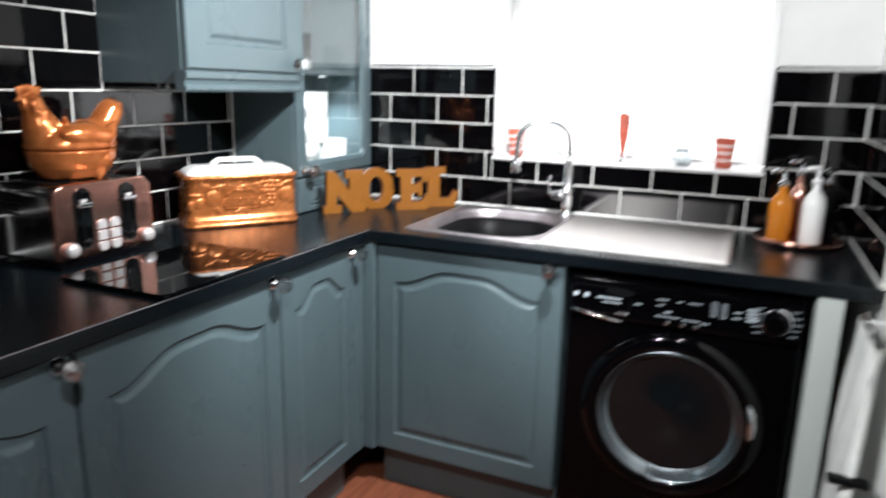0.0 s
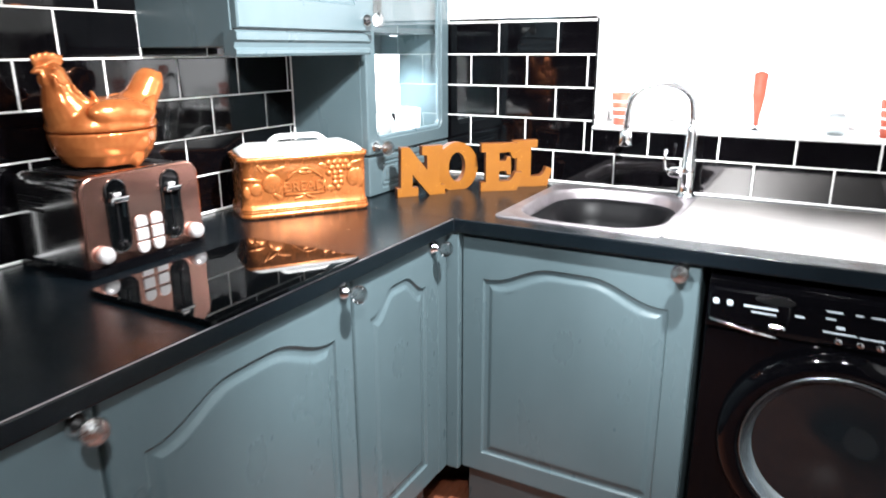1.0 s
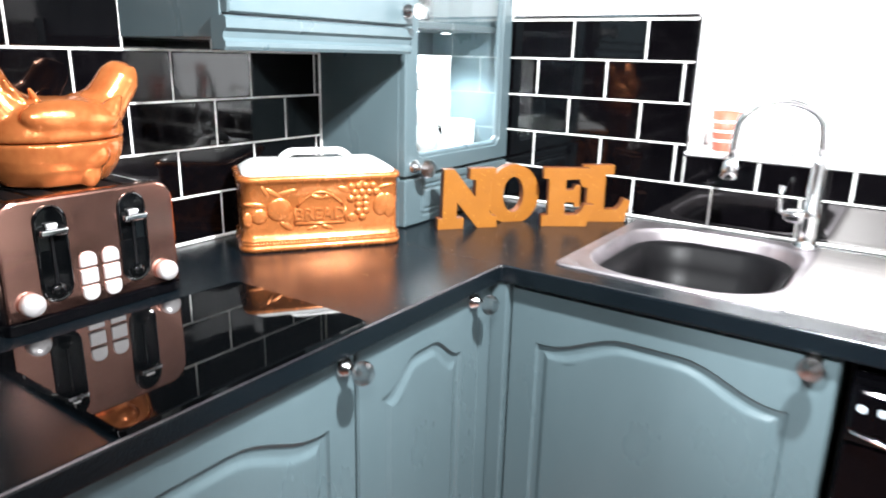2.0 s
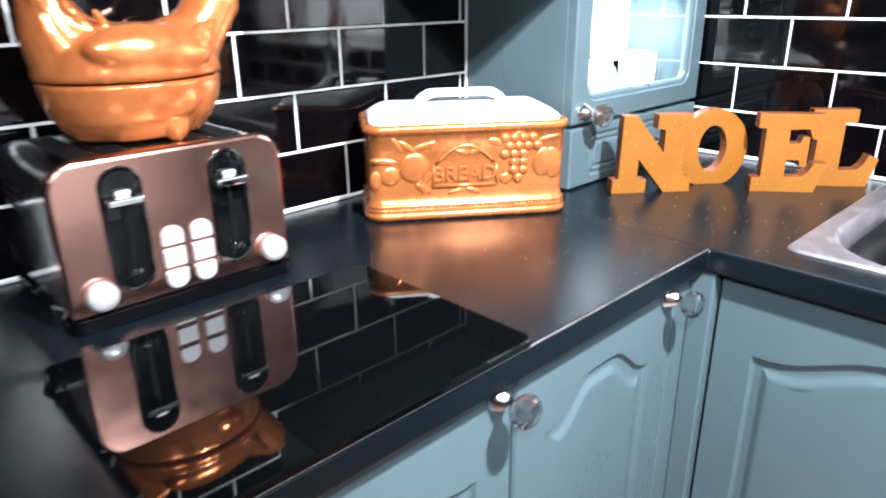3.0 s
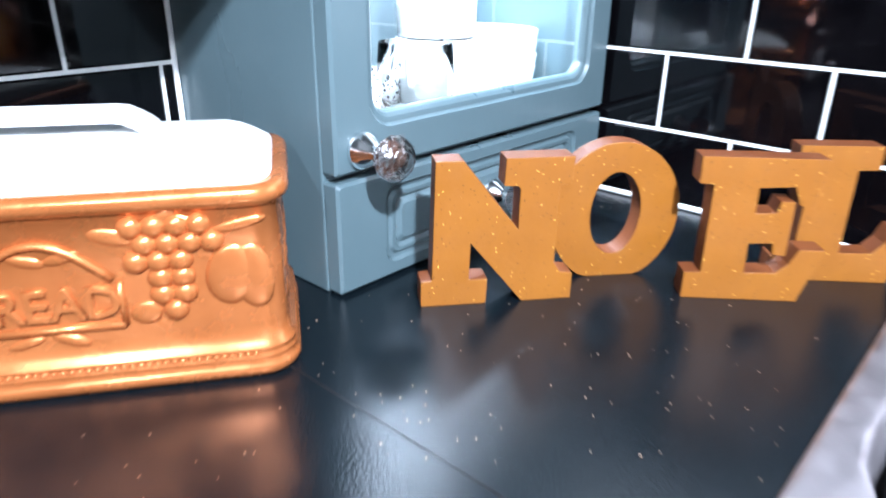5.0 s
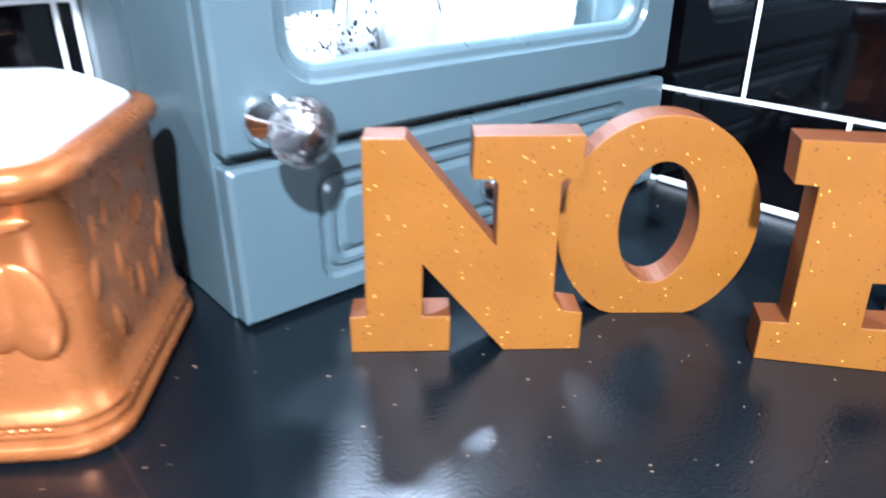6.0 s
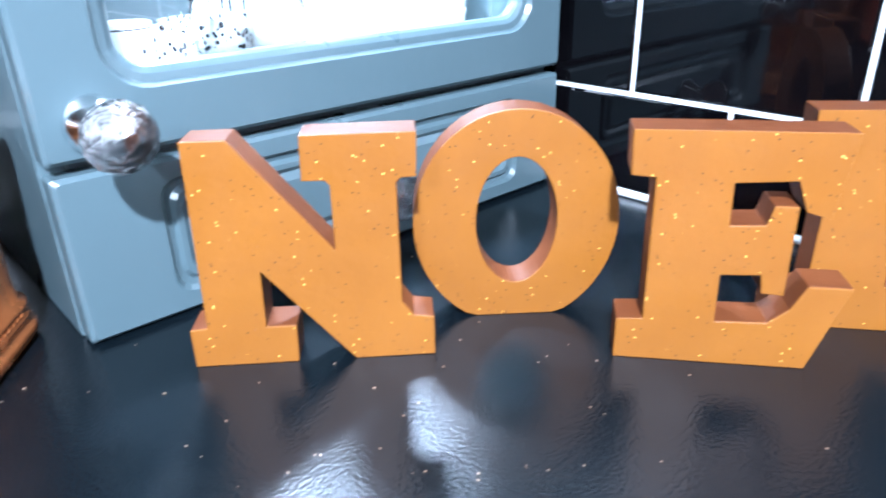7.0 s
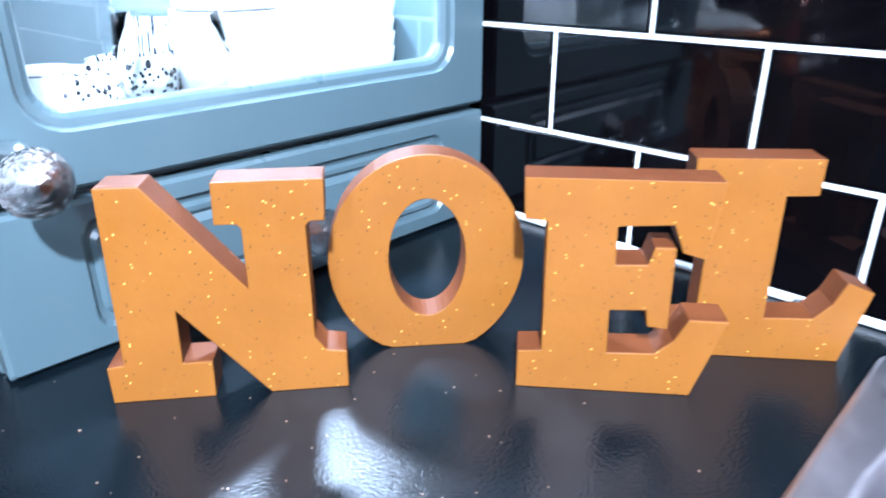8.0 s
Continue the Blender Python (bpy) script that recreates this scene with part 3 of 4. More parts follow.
part("lettering", text_mesh("BREAD", 0.036, 0.0020, "lettering"), BIN_COPPER, bread, "embossed word BREAD", m=pose(cx - 0.003, 0.0052, 0.0775))
for k in range(14):
    bm = ball(1, scaled(BW - 0.0088, 0.034 + 0.0085 * k, 0.094 + 0.036 * math.sin(k * 2.4), 0.0044, 0.0058, 0.017, 16 * (k % 3 - 1)), None, 10, 8)
    part("side_leaf", bm, BIN_COPPER, bread, smooth=True)

# ---- glass board, toaster and hen ----
board = base("glass_board", pose(0.467, -1.247, TOP), "glossy black glass worktop protector on small feet", "board")
part("board", loft([round_rect(w, d, 0.012, z, 4) for w, d, z in ((0.310, 0.406, 0.003), (0.316, 0.412, 0.004), (0.316, 0.412, 0.0105), (0.311, 0.407, 0.0125))]), BLACK_GLASS, board)
for sx in (-1, 1):
    for sy in (-1, 1):
        part("foot", lathe([(0.009, 0), (0.009, 0.003)], 14), BLACK_MATT, board, m=pose(sx * 0.13, sy * 0.18, 0))

TX, TY, TW, TD, TZ, TH = 0.240, -1.2535, 0.286, 0.225, 0.022, 0.178
toaster = base("toaster", pose(TX, TY, TOP, 0, 0, 90), "copper and steel four-slice toaster with two dark lever slots", "toaster")
part("foot_base", loft([[(x, y + TD / 2, z) for x, y, z in round_rect(TW + w, TD + w, 0.012, z)] for w, z in ((-0.02, 0), (0.006, 0.001), (0.006, 0.018), (-0.01, 0.0225))]), BLACK_GLOSS, toaster, "black plastic foot", bevel=0.001)


def hood(w, h, r, y, k=8):
    """A cross-section with rounded upper corners."""
    pts = [(w / 2, y, 0), (w / 2, y, h * 0.4)]
    for cx_, a0 in ((w / 2 - r, 0), (-w / 2 + r, 90)):
        for i in range(k + 1):
            a = radians(a0 + 90 * i / k)
            pts.append((cx_ + r * math.cos(a), y, h - r + r * math.sin(a)))
    return pts + [(-w / 2, y, h * 0.4), (-w / 2, y, 0)]


def shell(rings, z):
    return loft([[(x, y, zz + z) for x, y, zz in r] for r in rings])


part("body", shell([hood(TW - 0.006, TH - 0.004, 0.030, 0.008), hood(TW - 0.006, TH - 0.004, 0.030, TD - 0.012), hood(TW - 0.03, TH - 0.014, 0.03, TD)], TZ), TOASTER_STEEL, toaster, "polished steel body", smooth=False, bevel=0.001)
front = part("front_plate", shell([hood(TW, TH, 0.034, 0.016), hood(TW, TH, 0.034, 0.004), hood(TW - 0.004, TH - 0.002, 0.033, 0.001), hood(TW - 0.010, TH - 0.005, 0.030, -0.0005)], TZ), COPPER, toaster, "brushed copper front plate")


def slot(w, h, y, k=8):
    r = w / 2
    return [(r * math.cos(radians(a)), y, (h / 2 - r if a <= 180 else -h / 2 + r) + r * math.sin(radians(a))) for a in [360 * (i + 0.0) / (4 * k) for i in range(4 * k)]]


for x in (-0.0665, 0.0640):
    well = part("lever_slot", loft([slot(0.050, 0.152, -0.0005), slot(0.0495, 0.1515, -0.0026), slot(0.045, 0.147, -0.0034), slot(0.041, 0.143, -0.0026), slot(0.038, 0.140, -0.0012)]), BLACK_GLASS, toaster, "glossy black lever slot", m=pose(x, 0, TZ + 0.091))
    part("groove", box(-0.002, 0.002, -0.0032, 0.003, -0.052, 0.030), BLACK_MATT, well, "dark lever groove")
    part("stop", ball(1, scaled(0, -0.003, -0.056, 0.012, 0.006, 0.010), None, 14, 10), BLACK_GLASS, well, "glossy black stop", smooth=True)
    part("lever", box(-0.0205, 0.0205, -0.016, -0.002, -0.0058, 0.0058), CHROME, well, "chrome browning lever", m=pose(0, 0, 0.036), bevel=0.0035, segments=3)
    part("lever_stalk", box(-0.008, 0.008, -0.010, -0.002, 0.0060, 0.0125), SATIN, well, "grey lever stalk", m=pose(0, 0, 0.036), bevel=0.002)


def pill(w, h, top, bottom, k=6):
    """The outline of a button whose upper or lower end is round."""
    r, pts = w / 2 - 0.001, []
    for sx, sz, a0, full in ((1, 1, 0, top), (-1, 1, 90, top), (-1, -1, 180, bottom), (1, -1, 270, bottom)):
        q = r if full else 0.0025
        for i in range(k + 1):
            a = radians(a0 + 90 * i / k)
            pts.append((sx * (w / 2 - q) + q * math.cos(a), sz * (h / 2 - q) + q * math.sin(a)))
    return pts


for x in (-0.0165, 0.0205):
    for k in range(3):
        outline = pill(0.0270, 0.0236, k == 2, k == 0)
        part("button", loft([[(a * g, -d, b * g) for a, b in outline] for g, d in ((1, 0.0), (1, 0.0030), (0.90, 0.0044))]), SATIN, toaster, "pale silver push button", m=pose(x, 0, TZ + 0.0155 + 0.0282 * k))
for x in (-0.1085, 0.1150):
    part("dial", lathe([(0.0172, 0.0), (0.0172, 0.012), (0.0150, 0.0165), (0.004, 0.0178)], 22), SATIN, toaster, "round silver dial", m=pose(x, 0, TZ + 0.022, 90), smooth=True)
for x in (-0.09, -0.05, 0.05, 0.09):
    part("bread_slot", box(x - 0.014, x + 0.014, 0.030, TD - 0.03, TZ + TH - 0.010, TZ + TH - 0.0025), BLACK_MATT, toaster, "dark bread slot")
for k in range(3):
    part("vent", box(-TW / 2 + 0.0015, -TW / 2 + 0.004, 0.12, 0.20, TZ + 0.100 + 0.012 * k, TZ + 0.106 + 0.012 * k), BLACK_MATT, toaster)

HZ = TOP + TZ + TH
hen = base("hen_dish", pose(0.122, -1.243, HZ), "shiny copper hen-shaped lidded dish standing on the toaster", "dish")


def sculpted(name, bm, label, grain=0.0030):
    """Fuse overlapping solids into one smooth skin."""
    ob = part(name, bm, HEN_COPPER, hen, label, smooth=True)
    mod = ob.modifiers.new("remesh", "REMESH")
    mod.voxel_size, mod.use_smooth_shade = grain, True
    mod = ob.modifiers.new("smooth", "SMOOTH")
    mod.factor, mod.iterations = 0.6, 3


# the dish: a round-bellied nest on a narrow foot, with folded legs in relief
bm = loft([circle(rx, 44, 0, 0, z, ry) for rx, ry, z in ((0.058, 0.074, 0.0), (0.064, 0.082, 0.003), (0.070, 0.088, 0.010), (0.082, 0.099, 0.026), (0.089, 0.106, 0.044), (0.092, 0.109, 0.060), (0.093, 0.110, 0.069), (0.091, 0.108, 0.0715), (0.080, 0.096, 0.0725))])
for s_ in (-1, 1):
    ball(1, scaled(s_ * 0.066, 0.020, 0.022, 0.018, 0.018, 0.028), bm)
    ball(1, scaled(s_ * 0.077, 0.026, 0.044, 0.014, 0.026, 0.018, 20), bm)
sculpted("dish", bm, "round-bellied copper dish")
# the lid: back, breast and neck, tail, folded wings, comb and beak
bm = loft([circle(rx, 44, 0, y, z, ry) for rx, ry, y, z in ((0.080, 0.096, 0, 0.0729), (0.094, 0.111, 0, 0.0733), (0.0955, 0.1125, 0, 0.080), (0.0935, 0.110, 0, 0.090), (0.088, 0.104, 0.001, 0.104), (0.078, 0.094, 0.002, 0.118), (0.062, 0.076, 0.003, 0.129), (0.040, 0.052, 0.004, 0.135), (0.016, 0.024, 0.004, 0.137))])
tube([(0, -0.052, 0.092), (0, -0.070, 0.112), (0, -0.080, 0.134), (0, -0.085, 0.156), (0, -0.088, 0.176), (0, -0.093, 0.192), (0, -0.098, 0.203)], 1, 22, bm, radii=[0.058, 0.050, 0.040, 0.031, 0.0255, 0.0225, 0.012])
tube([(0, 0.056, 0.092), (0, 0.080, 0.108), (0, 0.098, 0.126), (0, 0.113, 0.146), (0, 0.126, 0.164), (0, 0.136, 0.178), (0, 0.142, 0.186)], 1, 22, bm, radii=[0.052, 0.043, 0.036, 0.034, 0.033, 0.026, 0.010])
for k in range(5):
    ball(1, scaled(0.010 * (k - 2), 0.126 + 0.003 * (k % 2), 0.160, 0.008, 0.016, 0.030, -38), bm, 10, 8)
for k in range(5):
    ball(1, scaled(0, -0.122 + 0.0125 * k, 0.210 + 0.007 * math.sin(math.pi * (k + 0.5) / 5), 0.0055, 0.0080, 0.0125, 12 - 8 * k), bm, 10, 8)
ball(1, scaled(0, -0.120, 0.193, 0.008, 0.014, 0.006, 18), bm)
for s_ in (-1, 1):
    ball(1, scaled(s_ * 0.006, -0.113, 0.177, 0.005, 0.006, 0.013), bm)
    ball(1, scaled(s_ * 0.0215, -0.098, 0.196, 0.004, 0.005, 0.005), bm, 8, 6)
    # wing: one broad raised blade with feathers along its hind edge
    ball(1, scaled(s_ * 0.068, 0.000, 0.106, 0.026, 0.074, 0.032, -5, s_ * -24), bm, 24, 16)
    for k in range(4):
        ball(1, scaled(s_ * (0.076 - 0.005 * k), 0.044 + 0.009 * k, 0.096 + 0.010 * k, 0.014, 0.036 - 0.003 * k, 0.0085, 14 + 4 * k, s_ * -22), bm, 12, 8)
    # hackle feathers down the neck
    for k in range(7):
        ball(1, scaled(s_ * (0.020 + 0.0030 * k), -0.100 + 0.011 * k, 0.158 - 0.010 * (k % 3) - 0.004 * k, 0.007, 0.006, 0.026, 12 + 3 * k, s_ * 14), bm, 8, 6)
sculpted("lid", bm, "copper lid with head, wings and tail")

# ---- sink, washing-up bowl and tap ----
SX0, SX1, SY0, SY1 = 0.701, 1.668, -0.546, -0.040
sink = base("sink", pose(SX0, SY0, TOP), "stainless steel inset sink with a ribbed drainer", "sink")
sw, sd = SX1 - SX0, SY1 - SY0
bx, by, bw_, bd_ = 0.228, 0.2515, 0.386, 0.456
K = 6


def deck(z, grow, r):
    return round_rect(sw + 2 * grow, sd + 2 * grow, r, z, K, sw / 2, sd / 2)


def bowl(z, grow, r):
    return round_rect(bw_ + 2 * grow, bd_ + 2 * grow, r, z, K, bx, by)


left = [round_rect(0.445 + 2 * g, sd + 2 * g, r, z, K, 0.2225, sd / 2) for z, g, r in ((0.0004, 0.0, 0.020), (0.003, -0.001, 0.019), (0.0050, -0.004, 0.017), (0.0052, -0.0065, 0.016))]
rings = left + [bowl(0.0030, 0.010, 0.140), bowl(0.0034, 0.0065, 0.138), bowl(0.0006, 0.003, 0.135), bowl(-0.008, 0.0, 0.132), bowl(-0.05, -0.008, 0.125), bowl(-0.110, -0.020, 0.115), bowl(-0.150, -0.030, 0.105), bowl(-0.166, -0.052, 0.085)]
bm = loft(rings, cap=False)
bm.verts.ensure_lookup_table()
bm.faces.new(bm.verts[-len(rings[0]):])
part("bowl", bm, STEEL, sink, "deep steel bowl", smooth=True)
bm = bmesh.new()
nx, ny = 60, 36
vs = {}
for i in range(nx + 1):
    for j in range(ny + 1):
        x, y = 0.444 + (sw - 0.444) * i / nx, sd * j / ny
        e = min(x - 0.444 + 0.02, sw - x, y, sd - y)
        z = 0.005 if e < 0.022 else 0.0012 + 0.0016 * (0.5 + 0.5 * math.sin(y * 2 * math.pi / 0.038)) * min(1, (e - 0.022) / 0.03)
        if e < 0.004:
            z = 0.0004 + 0.0046 * e / 0.004
        vs[i, j] = bm.verts.new((x, y, z))
for i in range(nx):
    for j in range(ny):
        bm.faces.new((vs[i, j], vs[i + 1, j], vs[i + 1, j + 1], vs[i, j + 1]))
part("drainer", bm, GLARE_STEEL, sink, "ribbed steel drainer", smooth=True)
part("waste", lathe([(0.042, -0.166), (0.042, -0.163), (0.030, -0.164), (0.004, -0.165)], 24), CHROME, sink, m=pose(bx, by, 0))
tub = [(bowl(z, g, r)) for z, g, r in ((-0.150, -0.065, 0.075), (-0.148, -0.058, 0.080), (-0.034, -0.030, 0.105), (-0.032, -0.014, 0.118), (-0.025, -0.013, 0.118), (-0.0235, -0.018, 0.116), (-0.034, -0.034, 0.104), (-0.080, -0.046, 0.096), (-0.143, -0.064, 0.080))]
tagged(put("washing_up_bowl", loft([[(x, y, z) for x, y, z in r] for r in tub]), BLACK_MATT, m=pose(SX0, SY0, TOP), smooth=True), "black plastic washing-up bowl standing in the sink", "bowl")

tap = base("mixer_tap", pose(1.112, -0.072, TOP + 0.005), "chrome swan-neck mixer tap with a lever", "tap")
part("tap_base", lathe([(0.029, 0), (0.029, 0.005), (0.023, 0.010), (0.020, 0.020), (0.019, 0.060), (0.021, 0.066), (0.021, 0.088), (0.0175, 0.094), (0.0165, 0.190), (0.0150, 0.205), (0.010, 0.212)], 26), TAP_CHROME, tap, "broad chrome column", smooth=True)
neck = [(0, 0, 0.20), (0, 0, 0.235), (-0.003, -0.001, 0.262)] + [(-0.086 + 0.083 * math.cos(a), -0.03 * (1 - math.cos(a)), 0.266 + 0.062 * math.sin(a)) for a in [math.pi * i / 12 for i in range(1, 13)]] + [(-0.172, -0.064, 0.225), (-0.174, -0.065, 0.190)]
part("spout", tube(neck, 0.0095, 12), TAP_CHROME, tap, smooth=True)
part("nozzle", lathe([(0.013, 0), (0.019, 0.004), (0.018, 0.026), (0.014, 0.044), (0.011, 0.050)], 18), TAP_CHROME, tap, m=pose(-0.174, -0.065, 0.148), smooth=True)
part("lever_body", lathe([(0.017, 0.0), (0.018, 0.004), (0.016, 0.030), (0.011, 0.040)], 18), TAP_CHROME, tap, m=pose(-0.016, -0.004, 0.072, 0, -90, 0), smooth=True)
part("lever", tube([(-0.050, -0.005, 0.074), (-0.066, -0.006, 0.080), (-0.068, -0.006, 0.112), (-0.066, -0.006, 0.138)], 1, 10, radii=[0.0065, 0.0060, 0.0045, 0.0058]), TAP_CHROME, tap, "chrome lever handle", smooth=True)

# ---- washing machine ----
DARK_RING = mat("dark_chrome", (0.36, 0.41, 0.44), 0.24, 1.0)
HATCH_GLASS = mat("smoked_door_glass", (0.004, 0.005, 0.006), 0.06, spec=1.0)
wm = base("washing_machine", pose(1.561, -0.590, 0), "glossy black front-loading washing machine with a round door", "washing machine")
part("body", box(-0.298, 0.298, 0.012, 0.56, 0.012, 0.852), BLACK_GLOSS, wm, bevel=0.006)
part("front_panel", loft([[(x, y, z) for x, z, _ in round_rect(w, 0.70, 0.012, 0, 4, 0, 0.372)] for w, y in ((0.594, 0.012), (0.594, 0.002), (0.586, -0.002))]), BLACK_GLOSS, wm)
PANEL_SECTION = ((0.012, 0.724), (0.000, 0.726), (-0.008, 0.732), (-0.011, 0.744), (-0.009, 0.818), (-0.006, 0.832), (0.001, 0.842), (0.012, 0.848))
panel = part("control_panel", loft([[(x, y, z) for y, z in PANEL_SECTION] for x in (-0.296, 0.296)]), BLACK_GLOSS, wm, "glossy black control panel")
drawer = part("soap_drawer", loft([[(a, y, b) for a, b, _ in round_rect(w, h, 0.012, 0, 5)] for w, h, y in ((0.166, 0.078, 0.0), (0.166, 0.078, -0.005), (0.158, 0.070, -0.009))]), BLACK_GLOSS, panel, m=pose(-0.209, -0.006, 0.786))
part("drawer_grip", tube([(-0.078, -0.010, -0.034), (-0.030, -0.013, -0.042), (0.020, -0.014, -0.050), (0.062, -0.012, -0.055)], 1, 10, radii=[0.0028, 0.0040, 0.0040, 0.0026]), CHROME, drawer, "chrome drawer grip", smooth=True)
part("grip_cap", loft([[(a, y, b) for a, b, _ in round_rect(w, h, 0.004, 0, 4)] for w, h, y in ((0.032, 0.010, 0.0), (0.032, 0.010, -0.004), (0.027, 0.006, -0.006))]), CHROME, drawer, "small chrome grip cap", m=pose(0.060, -0.008, -0.032))
for x in (-0.277, -0.248):
    part("mark", loft([[(a, y, b) for a, b, _ in round_rect(w, w, w * 0.35, 0, 4)] for w, y in ((0.013, 0.0), (0.013, -0.001), (0.010, -0.0014))]), PRINT, panel, "pale printed mark", m=pose(x, -0.0150, 0.795, -3))
badge = loft([[(0.040 * u, y, 0.010 * v) for u, v in [(math.cos(2 * math.pi * i / 24), math.sin(2 * math.pi * i / 24)) for i in range(24)]] for y in (0.0, -0.002)])
part("badge", badge, CHROME, panel, "small silver oval badge", m=pose(-0.158, -0.0150, 0.814, -3))
part("dial_bezel", lathe([(0.038, 0), (0.038, 0.003), (0.033, 0.006)], 32), CHROME, panel, "thin chrome dial bezel", m=pose(0.233, -0.0080, 0.788, 90), smooth=True)
part("programme_dial", lathe([(0.033, 0), (0.033, 0.012), (0.027, 0.016), (0.026, 0.026), (0.022, 0.028)], 28), BLACK_GLOSS, panel, m=pose(0.233, -0.0085, 0.788, 90))
# unreadable printing on the panel, as bars
BARS = [(-0.185, 0.794, 0.068, 0.0045), (-0.178, 0.782, 0.050, 0.0030), (-0.108, 0.786, 0.018, 0.0040), (-0.045, 0.808, 0.030, 0.0026), (-0.050, 0.792, 0.018, 0.0026), (0.000, 0.808, 0.014, 0.0022), (0.038, 0.808, 0.034, 0.0022), (-0.030, 0.775, 0.016, 0.0055), (-0.030, 0.762, 0.062, 0.0026), (0.030, 0.760, 0.045, 0.0026), (0.066, 0.757, 0.020, 0.0030)]
for k in range(6):
    BARS += [(0.085, 0.818 - 0.007 * k, 0.017, 0.0020), (0.109, 0.816 - 0.007 * k, 0.015, 0.0020)]
BARS += [(0.142, 0.800, 0.018, 0.0034), (0.140, 0.784, 0.020, 0.0034)] + [(0.176, 0.812 - 0.0095 * k, 0.026, 0.0055) for k in range(4)]
for k in range(5):
    BARS += [(0.184 + 0.004 * abs(k - 2), 0.820 - 0.016 * k, 0.020, 0.0016), (0.281 - 0.004 * abs(k - 2), 0.820 - 0.016 * k, 0.020, 0.0016)]
for x, z, w, h in BARS:
    part("print_bar", box(-w / 2, w / 2, -0.0006, 0.0006, -h / 2, h / 2), PRINT, panel, m=pose(x, -0.0108, z, -1.5) if x > -0.12 else pose(x, -0.0156, z, -1.5))
for x in (-0.03, 0.01, 0.045):
    part("button", lathe([(0.007, 0), (0.007, 0.004), (0.005, 0.005)], 14), CHROME, panel, m=pose(x, -0.011, 0.745, 90), smooth=True)
# the round door: a domed surround, a ring that slopes inwards and a hollow glass
hatch = part("hatch", lathe([(0.222, 0.0), (0.240, 0.008), (0.243, 0.018), (0.236, 0.030), (0.222, 0.038), (0.206, 0.041), (0.196, 0.039), (0.191, 0.034), (0.190, 0.0)], 64, cap=False), BLACK_GLOSS, wm, "round black domed door surround", m=pose(-0.003, 0.0, 0.482, 90), smooth=True)
part("hatch_ring", lathe([(0.1905, 0.0370), (0.1890, 0.0380), (0.1870, 0.0350), (0.1810, 0.0250), (0.1740, 0.0150), (0.1680, 0.0080), (0.1640, 0.0045)], 64, cap=False), DARK_RING, hatch, "grey inner ring", smooth=True)
part("hatch_glass", lathe([(r, 0.0025 + 0.004 * (r / 0.165) ** 3 + 0.016 * math.exp(-(r / 0.075) ** 2)) for r in (0.1650, 0.158, 0.150, 0.138, 0.124, 0.110, 0.094, 0.078, 0.062, 0.046, 0.030, 0.015, 0.0)], 56, cap=False), HATCH_GLASS, hatch, "dark hollow door glass", smooth=True)
part("hatch_handle", tube([(0.196, 0.085, 0.038), (0.206, 0.060, 0.047), (0.210, 0.030, 0.050), (0.209, 0.000, 0.047), (0.204, -0.015, 0.040)], 1, 10, radii=[0.006, 0.010, 0.011, 0.010, 0.006]), CHROME, hatch, "chrome door handle", smooth=True)
for sx in (-1, 1):
    for y in (0.06, 0.50):
        part("foot", lathe([(0.02, 0), (0.02, 0.012)], 12), BLACK_MATT, wm, m=pose(sx * 0.26, y, 0))

# ---- end post and hanging bag by the east wall ----
tagged(put("end_post", box(1.876, 1.934, -0.618, -0.03, 0, 0.871), GREY_BOARD, bevel=0.002), "pale grey end panel beside the washing machine", "panel")
bag = base("hanging_bag", pose(1.985, -0.80, 0.16), "white cloth bag with a dark strap hanging by the wall", "bag")
rings = []
for k in range(15):
    z = 0.70 * k / 14
    rings.append([(-0.022 - 0.030 * (0.5 + 0.5 * math.cos(a)) * math.sin(math.pi * min(1, 0.15 + k / 16)) * 1 + 0.008 * math.sin(5 * a + k * 0.5), 0.13 * math.sin(a), z) for a in [2 * math.pi * i / 28 for i in range(28)]])
part("cloth", loft(rings), CLOTH, bag, smooth=True)
part("strap", box(-0.078, 0.0, -0.142, -0.118, 0.40, 0.418), BLACK_MATT, bag, "dark strap", bevel=0.004)
part("hook", tube([(0.018, 0, 0.72), (-0.03, 0, 0.72), (-0.035, 0, 0.74)], 0.004, 8), CHROME, bag)

# ---- soap tray ----
tray = tagged(put("soap_tray", lathe([(0.110, 0.0), (0.118, 0.004), (0.124, 0.020), (0.120, 0.022), (0.113, 0.008), (0.0, 0.007)], 40), COPPER, m=pose(1.845, -0.150, TOP), smooth=True), "round copper tray holding soap bottles", "tray")


def bottle(x, y, r, h, material, label, cap):
    b = base("soap_bottle", pose(x, y, TOP + 0.0085), label, "bottle", "soap bottles")
    part("bottle", lathe([(r * 0.9, 0), (r, 0.004), (r, h * 0.66), (r * 0.85, h * 0.78), (r * 0.36, h * 0.9), (r * 0.34, h)], 26), material, b, smooth=True)
    part("collar", lathe([(r * 0.42, h), (r * 0.42, h + 0.014), (0.005, h + 0.018), (0.005, h + 0.040)], 16), cap, b, smooth=True)
    part("pump", tube([(0.006, 0, h + 0.044), (-0.010, -0.004, h + 0.046), (-0.036, -0.016, h + 0.042)], 0.006, 8), cap, b, smooth=True)
    return b


bottle(1.790, -0.165, 0.034, 0.165, AMBER, "amber liquid soap bottle with a chrome pump", CHROME)
bottle(1.874, -0.190, 0.032, 0.180, CERAMIC, "white soap bottle with a white pump", UPVC)
bottle(1.915, -0.120, 0.034, 0.170, BLACK_GLOSS, "dark soap bottle with a chrome pump", CHROME)
